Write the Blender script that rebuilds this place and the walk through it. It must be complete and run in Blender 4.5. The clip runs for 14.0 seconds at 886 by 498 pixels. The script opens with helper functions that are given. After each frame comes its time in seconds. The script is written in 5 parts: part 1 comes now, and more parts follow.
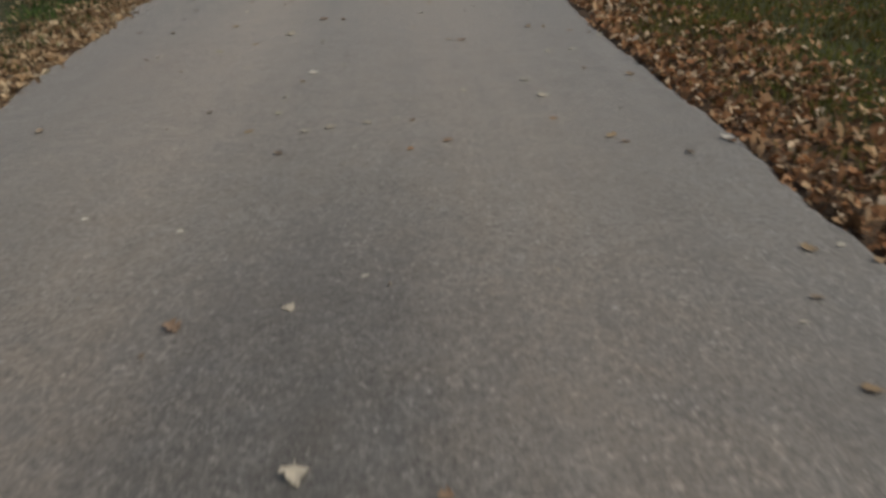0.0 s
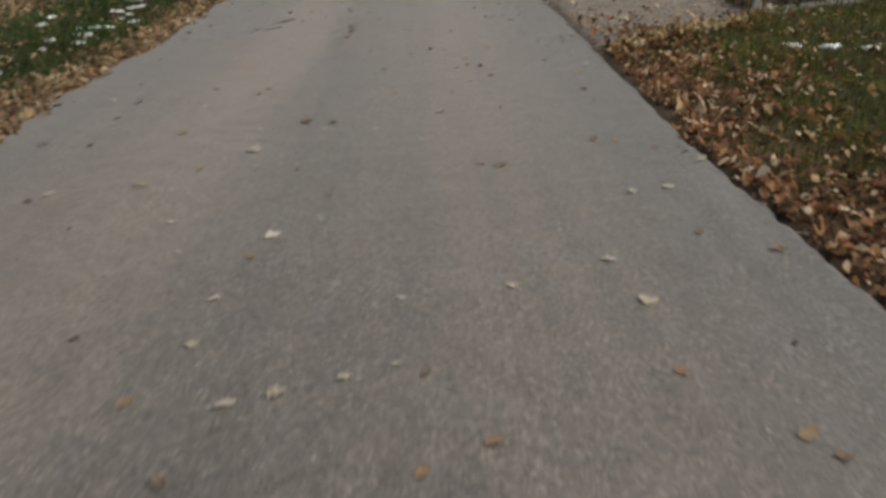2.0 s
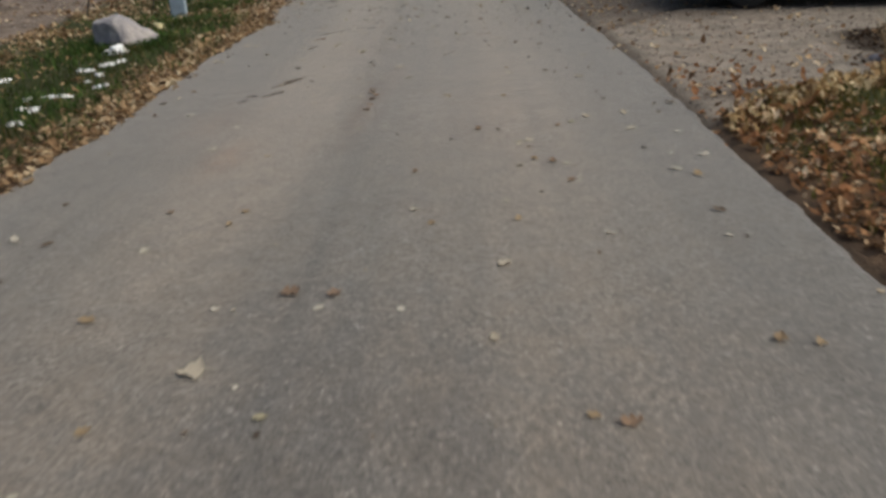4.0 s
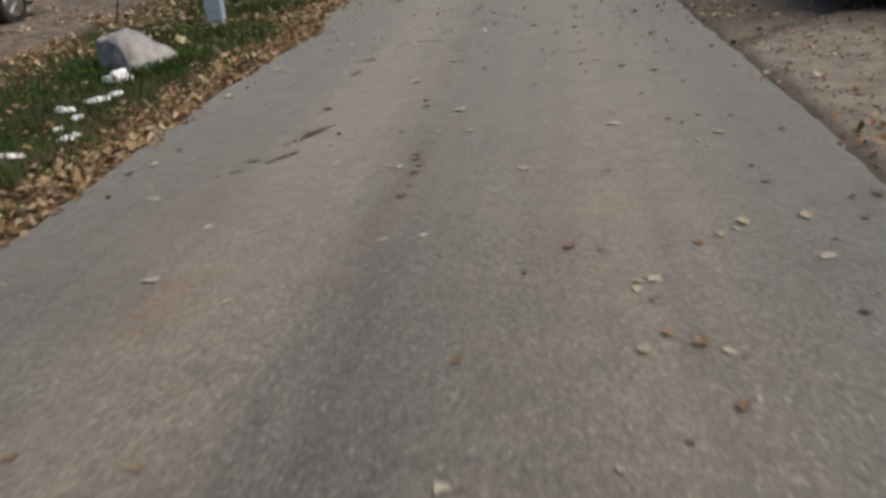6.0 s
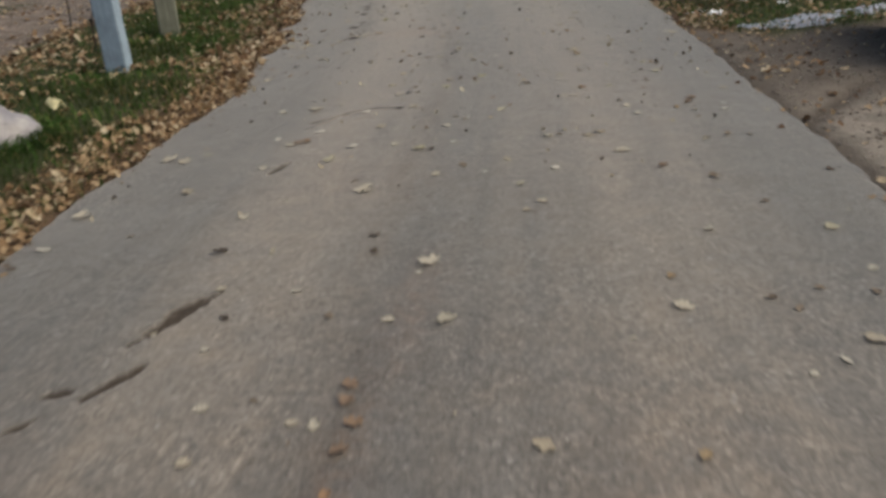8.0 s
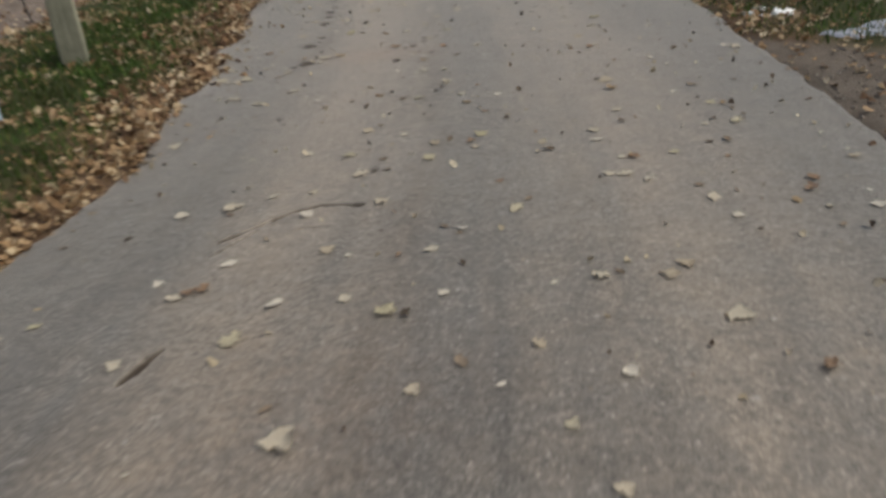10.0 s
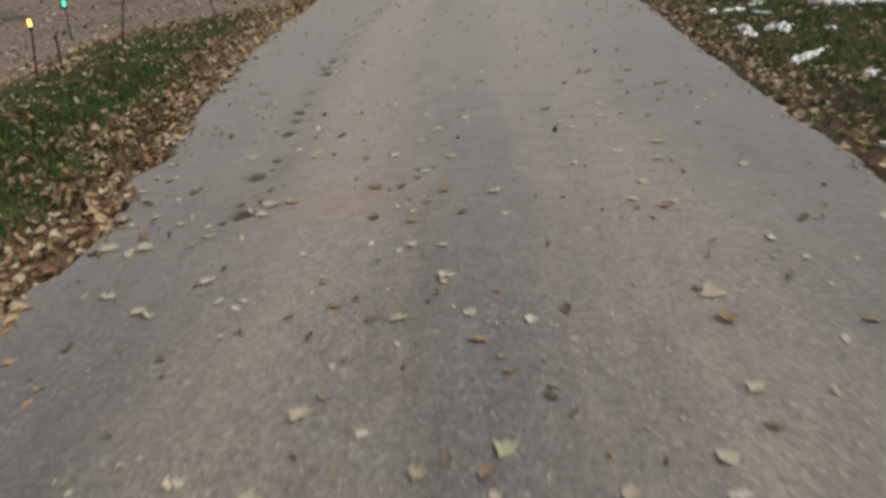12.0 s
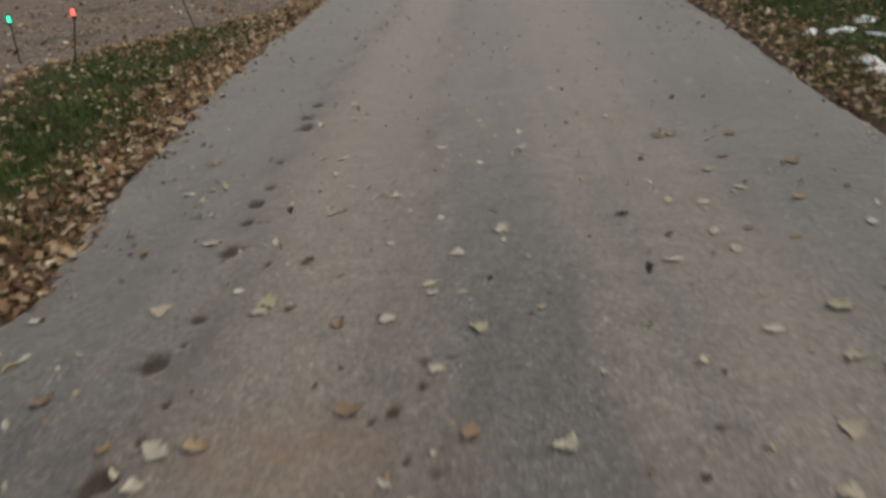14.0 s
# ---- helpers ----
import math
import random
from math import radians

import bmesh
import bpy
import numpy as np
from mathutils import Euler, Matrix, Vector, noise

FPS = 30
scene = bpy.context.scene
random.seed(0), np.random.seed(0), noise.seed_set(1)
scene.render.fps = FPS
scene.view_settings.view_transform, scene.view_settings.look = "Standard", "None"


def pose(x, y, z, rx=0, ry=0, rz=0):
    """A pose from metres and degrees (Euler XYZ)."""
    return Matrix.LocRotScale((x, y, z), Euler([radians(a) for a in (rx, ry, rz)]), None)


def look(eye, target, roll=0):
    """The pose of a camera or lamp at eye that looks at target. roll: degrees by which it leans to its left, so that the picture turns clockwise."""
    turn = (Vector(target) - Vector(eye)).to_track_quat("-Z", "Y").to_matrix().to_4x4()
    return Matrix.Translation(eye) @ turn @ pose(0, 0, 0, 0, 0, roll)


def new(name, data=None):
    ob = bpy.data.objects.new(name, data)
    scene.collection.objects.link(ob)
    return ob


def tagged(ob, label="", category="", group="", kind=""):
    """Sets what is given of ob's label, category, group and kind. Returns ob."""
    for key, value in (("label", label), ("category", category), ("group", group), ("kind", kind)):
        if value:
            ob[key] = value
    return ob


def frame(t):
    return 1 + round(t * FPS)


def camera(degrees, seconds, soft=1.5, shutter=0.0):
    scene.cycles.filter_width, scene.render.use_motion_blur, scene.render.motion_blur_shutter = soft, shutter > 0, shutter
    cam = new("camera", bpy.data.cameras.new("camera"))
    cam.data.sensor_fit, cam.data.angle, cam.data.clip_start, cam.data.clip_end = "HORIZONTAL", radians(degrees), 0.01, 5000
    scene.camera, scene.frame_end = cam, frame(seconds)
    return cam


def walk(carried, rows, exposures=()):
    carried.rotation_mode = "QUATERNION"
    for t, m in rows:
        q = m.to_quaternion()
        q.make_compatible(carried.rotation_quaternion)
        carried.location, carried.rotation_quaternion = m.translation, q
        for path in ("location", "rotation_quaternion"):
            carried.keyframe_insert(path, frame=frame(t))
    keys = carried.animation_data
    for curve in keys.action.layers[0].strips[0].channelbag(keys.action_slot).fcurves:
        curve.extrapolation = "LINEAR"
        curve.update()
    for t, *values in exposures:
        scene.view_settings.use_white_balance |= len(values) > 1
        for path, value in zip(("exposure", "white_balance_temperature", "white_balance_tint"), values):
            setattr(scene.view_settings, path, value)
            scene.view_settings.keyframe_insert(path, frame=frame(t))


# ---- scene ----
cam = camera(57.7, 14.0, soft=3.1, shutter=0.7)
PATH = [
    (0, (0.046, 0.026, 1.487), (0.018, 1.803, 0.57), -0.9),
    (0.5, (-0.026, 0.591, 1.489), (-0.037, 2.358, 0.552), 0.0),
    (1, (-0.03, 1.187, 1.497), (-0.155, 2.972, 0.604), -0.5),
    (1.5, (-0.05, 1.754, 1.477), (-0.15, 3.547, 0.597), 0.4),
    (2, (-0.056, 2.341, 1.459), (-0.119, 4.154, 0.617), -0.7),
    (2.5, (-0.086, 2.923, 1.458), (-0.132, 4.742, 0.628), -2.2),
    (3, (-0.143, 3.449, 1.471), (-0.13, 5.287, 0.681), -2.4),
    (3.5, (-0.208, 3.988, 1.451), (-0.365, 5.815, 0.652), -2.9),
    (3.7, (-0.243, 4.219, 1.452), (-0.387, 6.046, 0.651), -2.5),
    (5.8, (-0.289, 6.506, 1.467), (-0.613, 8.287, 0.616), -3.2),
    (6, (-0.326, 6.733, 1.452), (-0.686, 8.512, 0.613), -4.1),
    (6.5, (-0.397, 7.299, 1.446), (-0.751, 9.065, 0.576), -4.4),
    (7, (-0.458, 7.838, 1.467), (-0.848, 9.594, 0.594), -3.0),
    (7.5, (-0.564, 8.378, 1.491), (-0.914, 10.157, 0.646), -3.0),
    (7.7, (-0.587, 8.611, 1.48), (-0.895, 10.402, 0.645), -3.4),
    (9.8, (-0.856, 10.935, 1.489), (-1.182, 12.715, 0.639), -6.1),
    (10, (-0.87, 11.151, 1.458), (-1.161, 12.919, 0.569), -6.0),
    (10.5, (-0.928, 11.759, 1.468), (-1.178, 13.521, 0.555), -3.6),
    (11, (-0.989, 12.337, 1.489), (-1.156, 14.135, 0.628), -2.7),
    (11.5, (-1.0, 12.937, 1.495), (-1.254, 14.759, 0.709), -4.8),
    (12, (-1.097, 13.527, 1.497), (-1.405, 15.336, 0.702), -5.4),
    (12.5, (-1.168, 14.118, 1.489), (-1.524, 15.919, 0.696), -6.4),
    (13, (-1.284, 14.675, 1.482), (-1.757, 16.453, 0.697), -6.8),
    (13.5, (-1.331, 15.2, 1.489), (-1.689, 16.988, 0.666), -7.0),
    (14, (-1.418, 15.764, 1.503), (-1.768, 17.559, 0.693), -6.0),
]
walk(cam, [(t, look(e, g, r)) for t, e, g, r in PATH], [(0, -0.19, 6550, 4), (1.5, -0.15, 6550, 4), (3, 0.0, 6550, 4), (6.5, 0.04, 6550, 4), (10, 0.12, 6550, 4), (11.5, 0.25, 6550, 4), (12.5, 0.09, 6550, 4), (13, 0.03, 6550, 4), (14, -0.15, 6550, 4)])

# ---------------------------------------------------------------- world and sun
SUN_ELEVATION, SUN_AZIMUTH = 52.0, 88.0        # degrees; azimuth from +y towards +x
world = bpy.data.worlds.new("overcast_sky")
scene.world = world
world.use_nodes = True
sky = world.node_tree.nodes.new("ShaderNodeTexSky")
sky.sky_type = "NISHITA"
sky.sun_disc = False
sky.sun_elevation = radians(SUN_ELEVATION)
sky.sun_rotation = radians(SUN_AZIMUTH)
sky.air_density, sky.dust_density, sky.ozone_density = 1.0, 7.0, 0.6
world.node_tree.links.new(sky.outputs[0], world.node_tree.nodes["Background"].inputs[0])
world.node_tree.nodes["Background"].inputs[1].default_value = 0.115

sun = new("sun", bpy.data.lights.new("sun", "SUN"))
sun.data.energy, sun.data.angle, sun.data.color = 0.9, radians(50), (1.0, 0.95, 0.88)
_e, _a = radians(SUN_ELEVATION), radians(SUN_AZIMUTH)
sun.matrix_world = look((20 * math.cos(_e) * math.sin(_a), 20 * math.cos(_e) * math.cos(_a), 20 * math.sin(_e)), (0, 0, 0))


# ---------------------------------------------------------------- numeric noise for relief and wear
RNG = np.random.default_rng(7)
LATTICE = RNG.random((256, 256))


def value_noise(x, y):
    xi, yi = np.floor(x).astype(int), np.floor(y).astype(int)
    fx, fy = x - xi, y - yi
    fx, fy = fx * fx * (3 - 2 * fx), fy * fy * (3 - 2 * fy)
    a, b = LATTICE[xi % 256, yi % 256], LATTICE[(xi + 1) % 256, yi % 256]
    c, d = LATTICE[xi % 256, (yi + 1) % 256], LATTICE[(xi + 1) % 256, (yi + 1) % 256]
    return (a + (b - a) * fx) * (1 - fy) + (c + (d - c) * fx) * fy


def fbm(x, y, octaves=4):
    """Layered noise about zero, roughly -0.5 to 0.5."""
    x, y = np.asarray(x, float), np.asarray(y, float)
    total, weight = 0.0, 0.5
    for k in range(octaves):
        total = total + weight * (value_noise(x * 2 ** k + 17.3 * k, y * 2 ** k + 41.7 * k) - 0.5)
        weight *= 0.55
    return total


def smooth(a, b, v):
    s = np.clip((v - a) / (b - a), 0, 1)
    return s * s * (3 - 2 * s)


def away(x, y, line):
    """Distance from points to a polyline."""
    best = np.full(np.shape(x), 1e9)
    for (x0, y0), (x1, y1) in zip(line, line[1:]):
        dx, dy = x1 - x0, y1 - y0
        s = np.clip(((x - x0) * dx + (y - y0) * dy) / (dx * dx + dy * dy), 0, 1)
        best = np.minimum(best, np.hypot(x - x0 - s * dx, y - y0 - s * dy))
    return best


# ---------------------------------------------------------------- materials
def material(name, rough=0.9, spec=0.3):
    m = bpy.data.materials.new(name)
    m.use_nodes = True
    p = m.node_tree.nodes["Principled BSDF"]
    p.inputs["Roughness"].default_value = rough
    p.inputs["Specular IOR Level"].default_value = spec
    return m, m.node_tree, p


def node(nt, kind, **inputs):
    n = nt.nodes.new(kind)
    for key, value in inputs.items():
        n.inputs[key.replace("_", " ")].default_value = value
    return n


def coords(nt):
    return nt.nodes.new("ShaderNodeTexCoord").outputs["Object"]


def noise_tex(nt, at, scale, detail=4.0, rough=0.6):
    n = node(nt, "ShaderNodeTexNoise", Scale=scale, Detail=detail, Roughness=rough)
    nt.links.new(at, n.inputs["Vector"])
    return n.outputs["Fac"]


def cells(nt, at, scale, out="Color"):
    n = node(nt, "ShaderNodeTexVoronoi", Scale=scale)
    nt.links.new(at, n.inputs["Vector"])
    return n.outputs[out]


def ramp(nt, fac, *stops):
    r = nt.nodes.new("ShaderNodeValToRGB")
    el = r.color_ramp.elements
    while len(el) < len(stops):
        el.new(0.5)
    for e, (pos, col) in zip(el, stops):
        e.position, e.color = pos, (*col, 1) if len(col) == 3 else col
    nt.links.new(fac, r.inputs["Fac"])
    return r.outputs["Color"]


def gray(v):
    return (v, v, v)


def mix(nt, fac, a, b, kind="MIX"):
    n = nt.nodes.new("ShaderNodeMix")
    n.data_type, n.blend_type = "RGBA", kind
    for sock, v in ((n.inputs[0], fac), (n.inputs[6], a), (n.inputs[7], b)):
        if isinstance(v, bpy.types.NodeSocket):
            nt.links.new(v, sock)
        elif isinstance(v, (int, float)):
            sock.default_value = v
        else:
            sock.default_value = (*v, 1)
    return n.outputs[2]


def maths(nt, op, a, b=None):
    n = nt.nodes.new("ShaderNodeMath")
    n.operation = op
    for sock, v in zip(n.inputs, (a, b)):
        if isinstance(v, bpy.types.NodeSocket):
            nt.links.new(v, sock)
        elif v is not None:
            sock.default_value = v
    return n.outputs[0]


def attribute(nt, name):
    n = nt.nodes.new("ShaderNodeAttribute")
    n.attribute_name = name
    return n.outputs["Fac"]


def bump(nt, p, height, strength, distance):
    b = node(nt, "ShaderNodeBump", Strength=strength, Distance=distance)
    nt.links.new(height, b.inputs["Height"])
    nt.links.new(b.outputs[0], p.inputs["Normal"])


def colour(nt, p, c):
    nt.links.new(c, p.inputs["Base Color"])


def make_asphalt():
    m, nt, p = material("worn_asphalt", 0.62, 0.7)
    p.inputs["Sheen Weight"].default_value, p.inputs["Sheen Roughness"].default_value = 0.8, 0.35
    p.inputs["Sheen Tint"].default_value = (1.0, 0.9, 0.79, 1)
    at = coords(nt)
    chips = cells(nt, at, 105)
    chip_tone = ramp(nt, chips, (0.0, (0.05, 0.048, 0.046)), (0.4, (0.112, 0.107, 0.10)), (0.72, (0.168, 0.159, 0.147)), (0.88, (0.29, 0.277, 0.258)), (1.0, (0.46, 0.44, 0.41)))
    binder = ramp(nt, noise_tex(nt, at, 220, 3), (0.3, (0.09, 0.086, 0.081)), (0.7, (0.178, 0.169, 0.157)))
    fine = mix(nt, ramp(nt, noise_tex(nt, at, 1.7, 5), (0.35, gray(0.25)), (0.7, gray(0.8))), binder, chip_tone)
    patchy = mix(nt, 1.0, fine, ramp(nt, noise_tex(nt, at, 0.9, 6, 0.65), (0.25, gray(0.8)), (0.75, gray(1.12))), "MULTIPLY")
    drawn = node(nt, "ShaderNodeMapping", Scale=(7.0, 0.55, 1.0))
    nt.links.new(at, drawn.inputs["Vector"])
    patchy = mix(nt, 1.0, patchy, ramp(nt, noise_tex(nt, drawn.outputs[0], 1.0, 5, 0.65), (0.3, gray(0.8)), (0.7, gray(1.14))), "MULTIPLY")
    silt_tone = ramp(nt, noise_tex(nt, at, 160, 4), (0.25, (0.208, 0.176, 0.144)), (0.75, (0.38, 0.322, 0.264)))
    dust = maths(nt, "MULTIPLY", attribute(nt, "dust"), ramp(nt, noise_tex(nt, at, 6.0, 6, 0.7), (0.25, gray(0.25)), (0.65, gray(1.0))))
    c = mix(nt, maths(nt, "MULTIPLY", dust, 0.82), patchy, silt_tone)
    grain = ramp(nt, cells(nt, at, 150), (0.0, gray(0.76)), (0.5, gray(0.94)), (0.85, gray(1.05)), (1.0, gray(1.35)))
    c = mix(nt, ramp(nt, noise_tex(nt, at, 2.6, 4), (0.3, gray(0.35)), (0.7, gray(0.85))), c, mix(nt, 1.0, c, grain, "MULTIPLY"))
    lumps = ramp(nt, noise_tex(nt, at, 32, 4, 0.75), (0.32, gray(0.58)), (0.67, gray(1.16)))
    c = mix(nt, 1.0, c, lumps, "MULTIPLY")
    warm = mix(nt, ramp(nt, noise_tex(nt, at, 4.5, 5, 0.7), (0.35, gray(0.0)), (0.65, gray(1.0))), (0.985, 1.0, 1.015), (1.025, 0.995, 0.95))
    c = mix(nt, 1.0, c, warm, "MULTIPLY")
    aggregate = ramp(nt, cells(nt, at, 74), (0.0, gray(0.48)), (0.3, gray(0.8)), (0.7, gray(1.04)), (0.88, gray(1.42)), (1.0, gray(1.95)))
    c = mix(nt, ramp(nt, noise_tex(nt, at, 1.9, 4, 0.7), (0.3, gray(0.3)), (0.6, gray(1.0))), c, mix(nt, 1.0, c, aggregate, "MULTIPLY"))
    pale = ramp(nt, cells(nt, at, 62), (0.9, gray(0.0)), (0.96, gray(0.75)))
    near_core = ramp(nt, cells(nt, at, 62, "Distance"), (0.2, gray(1.0)), (0.5, gray(0.0)))
    c = mix(nt, maths(nt, "MULTIPLY", pale, near_core), c, (0.52, 0.49, 0.45))
    dull = ramp(nt, cells(nt, at, 44), (0.78, gray(0.0)), (0.9, gray(0.75)))
    core = ramp(nt, cells(nt, at, 44, "Distance"), (0.2, gray(1.0)), (0.55, gray(0.0)))
    c = mix(nt, maths(nt, "MULTIPLY", dull, core), c, (0.055, 0.05, 0.046))
    big_pale = ramp(nt, cells(nt, at, 36), (0.88, gray(0.0)), (0.95, gray(0.72)))
    big_core = ramp(nt, cells(nt, at, 36, "Distance"), (0.15, gray(1.0)), (0.5, gray(0.0)))
    c = mix(nt, maths(nt, "MULTIPLY", big_pale, big_core), c, (0.42, 0.40, 0.37))
    rust = maths(nt, "MULTIPLY", attribute(nt, "rust"), ramp(nt, noise_tex(nt, at, 14, 5, 0.7), (0.35, gray(0.0)), (0.75, gray(1.0))))
    c = mix(nt, rust, c, (0.20, 0.105, 0.052))
    # damp cracks and hollows, plus shade painted over the first metres
    damp_and_shade = attribute(nt, "damp_and_shade")
    c = mix(nt, damp_and_shade, c, (0.036, 0.026, 0.018))
    dry = maths(nt, "SUBTRACT", 1.0, damp_and_shade)
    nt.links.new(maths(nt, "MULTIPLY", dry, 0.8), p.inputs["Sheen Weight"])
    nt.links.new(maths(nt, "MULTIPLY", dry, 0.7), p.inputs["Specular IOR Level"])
    colour(nt, p, c)
    height = maths(nt, "ADD", maths(nt, "ADD", cells(nt, at, 105, "Distance"), noise_tex(nt, at, 160, 4)), maths(nt, "MULTIPLY", noise_tex(nt, at, 26, 4, 0.75), 2.5))
    bump(nt, p, height, 0.35, 0.005)
    return m


def make_ground():
    m, nt, p = material("verge_soil_and_gravel", 0.95, 0.2)
    at = coords(nt)
    turf = ramp(nt, noise_tex(nt, at, 9, 6, 0.7), (0.3, (0.026, 0.032, 0.012)), (0.55, (0.048, 0.053, 0.02)), (0.8, (0.105, 0.082, 0.043)))
    thatch = ramp(nt, noise_tex(nt, at, 25, 5, 0.7), (0.25, (0.06, 0.041, 0.027)), (0.6, (0.15, 0.097, 0.06)), (0.85, (0.23, 0.16, 0.10)))
    c = mix(nt, attribute(nt, "grass"), thatch, turf)
    stones = ramp(nt, cells(nt, at, 60), (0.0, (0.12, 0.10, 0.088)), (0.45, (0.23, 0.19, 0.165)), (0.8, (0.31, 0.265, 0.23)), (1.0, (0.44, 0.40, 0.36)))
    sand = ramp(nt, noise_tex(nt, at, 90, 5, 0.7), (0.25, (0.13, 0.105, 0.088)), (0.75, (0.31, 0.26, 0.22)))
    gravel = mix(nt, 0.5, stones, sand)
    gravel = mix(nt, 1.0, gravel, ramp(nt, noise_tex(nt, at, 2.2, 6, 0.7), (0.28, gray(0.42)), (0.68, gray(1.05))), "MULTIPLY")
    gravel = mix(nt, 1.0, gravel, ramp(nt, noise_tex(nt, at, 9, 6, 0.75), (0.36, (0.36, 0.31, 0.26)), (0.47, gray(0.95)), (0.64, (1.55, 1.48, 1.42))), "MULTIPLY")
    gravel = mix(nt, ramp(nt, noise_tex(nt, at, 5.5, 6, 0.7), (0.52, gray(0.0)), (0.66, gray(0.6))), gravel, thatch)
    c = mix(nt, attribute(nt, "gravel"), c, gravel)
    earth = ramp(nt, noise_tex(nt, at, 70, 6, 0.75), (0.2, (0.12, 0.109, 0.097)), (0.5, (0.20, 0.183, 0.163)), (0.85, (0.34, 0.315, 0.288)))
    earth = mix(nt, ramp(nt, noise_tex(nt, at, 1.6, 5, 0.65), (0.35, gray(0.0)), (0.65, gray(0.45))), earth, mix(nt, 0.6, stones, sand))
    earth = mix(nt, 1.0, earth, ramp(nt, noise_tex(nt, at, 3.4, 6, 0.75), (0.3, (0.7, 0.68, 0.65)), (0.66, (1.5, 1.46, 1.41))), "MULTIPLY")
    c = mix(nt, attribute(nt, "dirt"), c, earth)
    # mask that blends the ground towards dark brown
    c = mix(nt, attribute(nt, "dark_ground"), c, (0.045, 0.034, 0.026))
    colour(nt, p, c)
    bump(nt, p, maths(nt, "ADD", cells(nt, at, 60, "Distance"), noise_tex(nt, at, 40, 6, 0.7)), 0.8, 0.012)
    return m


def make_leaf(name, stops, spread, per_island=False, patches=0.0, spec=0.25):
    """A dry leaf: colour by chance between the stops, mottled, slightly see-through."""
    m, nt, p = material(name, 0.75, spec)
    if per_island:
        chance = nt.nodes.new("ShaderNodeNewGeometry").outputs["Random Per Island"]
    else:
        chance = nt.nodes.new("ShaderNodeObjectInfo").outputs["Random"]
    tone = ramp(nt, chance, *stops)
    at = coords(nt)
    spots = ramp(nt, noise_tex(nt, at, spread, 4, 0.7), (0.3, gray(0.62)), (0.65, gray(1.12)))
    c = mix(nt, 1.0, tone, spots, "MULTIPLY")
    if patches:
        c = mix(nt, 1.0, c, ramp(nt, noise_tex(nt, at, patches, 4, 0.6), (0.34, (0.9, 0.65, 0.64)), (0.5, (0.92, 0.92, 0.82)), (0.66, (1.35, 1.42, 1.1))), "MULTIPLY")
    colour(nt, p, c)
    thin = nt.nodes.new("ShaderNodeBsdfTranslucent")
    nt.links.new(c, thin.inputs["Color"])
    both = nt.nodes.new("ShaderNodeMixShader")
    both.inputs[0].default_value = 0.28
    nt.links.new(p.outputs[0], both.inputs[1])
    nt.links.new(thin.outputs[0], both.inputs[2])
    nt.links.new(both.outputs[0], nt.nodes["Material Output"].inputs["Surface"])
    return m


def make_plain(name, low, high, scale, rough=0.85, depth=0.004, spec=0.3, strength=0.6):
    """A surface mottled between two colours, with fine relief."""
    m, nt, p = material(name, rough, spec)
    at = coords(nt)
    c = ramp(nt, noise_tex(nt, at, scale, 7, 0.65), (0.3, low), (0.7, high))
    c = mix(nt, 1.0, c, ramp(nt, noise_tex(nt, at, scale * 7, 4, 0.7), (0.3, gray(0.82)), (0.7, gray(1.08))), "MULTIPLY")
    colour(nt, p, c)
    bump(nt, p, noise_tex(nt, at, scale * 5, 6, 0.7), strength, depth)
    return m


def make_snow():
    m, nt, p = material("melting_snow", 0.6, 0.3)
    at = coords(nt)
    colour(nt, p, ramp(nt, noise_tex(nt, at, 14, 5, 0.7), (0.25, (0.62, 0.64, 0.68)), (0.55, (0.88, 0.90, 0.93))))
    p.inputs["Subsurface Weight"].default_value = 0.15
    p.inputs["Subsurface Radius"].default_value = (0.02, 0.025, 0.03)
    bump(nt, p, noise_tex(nt, at, 60, 5, 0.7), 0.5, 0.006)
    return m


def make_timber(name, low, high):
    m, nt, p = material(name, 0.85, 0.25)
    stretch = node(nt, "ShaderNodeMapping", Scale=(40.0, 40.0, 2.2))
    nt.links.new(coords(nt), stretch.inputs["Vector"])
    grain = noise_tex(nt, stretch.outputs[0], 1.0, 6, 0.65)
    c = ramp(nt, grain, (0.3, low), (0.7, high))
    c = mix(nt, 1.0, c, ramp(nt, noise_tex(nt, coords(nt), 5, 5, 0.7), (0.3, gray(0.72)), (0.7, gray(1.1))), "MULTIPLY")
    colour(nt, p, c)
    bump(nt, p, grain, 0.5, 0.004)
    return m


def make_glow(name, col, power):
    m, nt, p = material(name, 0.4)
    p.inputs["Base Color"].default_value = (*col, 1)
    p.inputs["Emission Color"].default_value = (*col, 1)
    p.inputs["Emission Strength"].default_value = power
    return m


def make_simple(name, col, rough, metal=0.0, spec=0.5, coat=0.0):
    m, nt, p = material(name, rough, spec)
    tint = ramp(nt, noise_tex(nt, coords(nt), 6, 5, 0.7), (0.3, tuple(0.8 * v for v in col)), (0.7, col))
    colour(nt, p, tint)
    p.inputs["Metallic"].default_value = metal
    p.inputs["Coat Weight"].default_value = coat
    return m


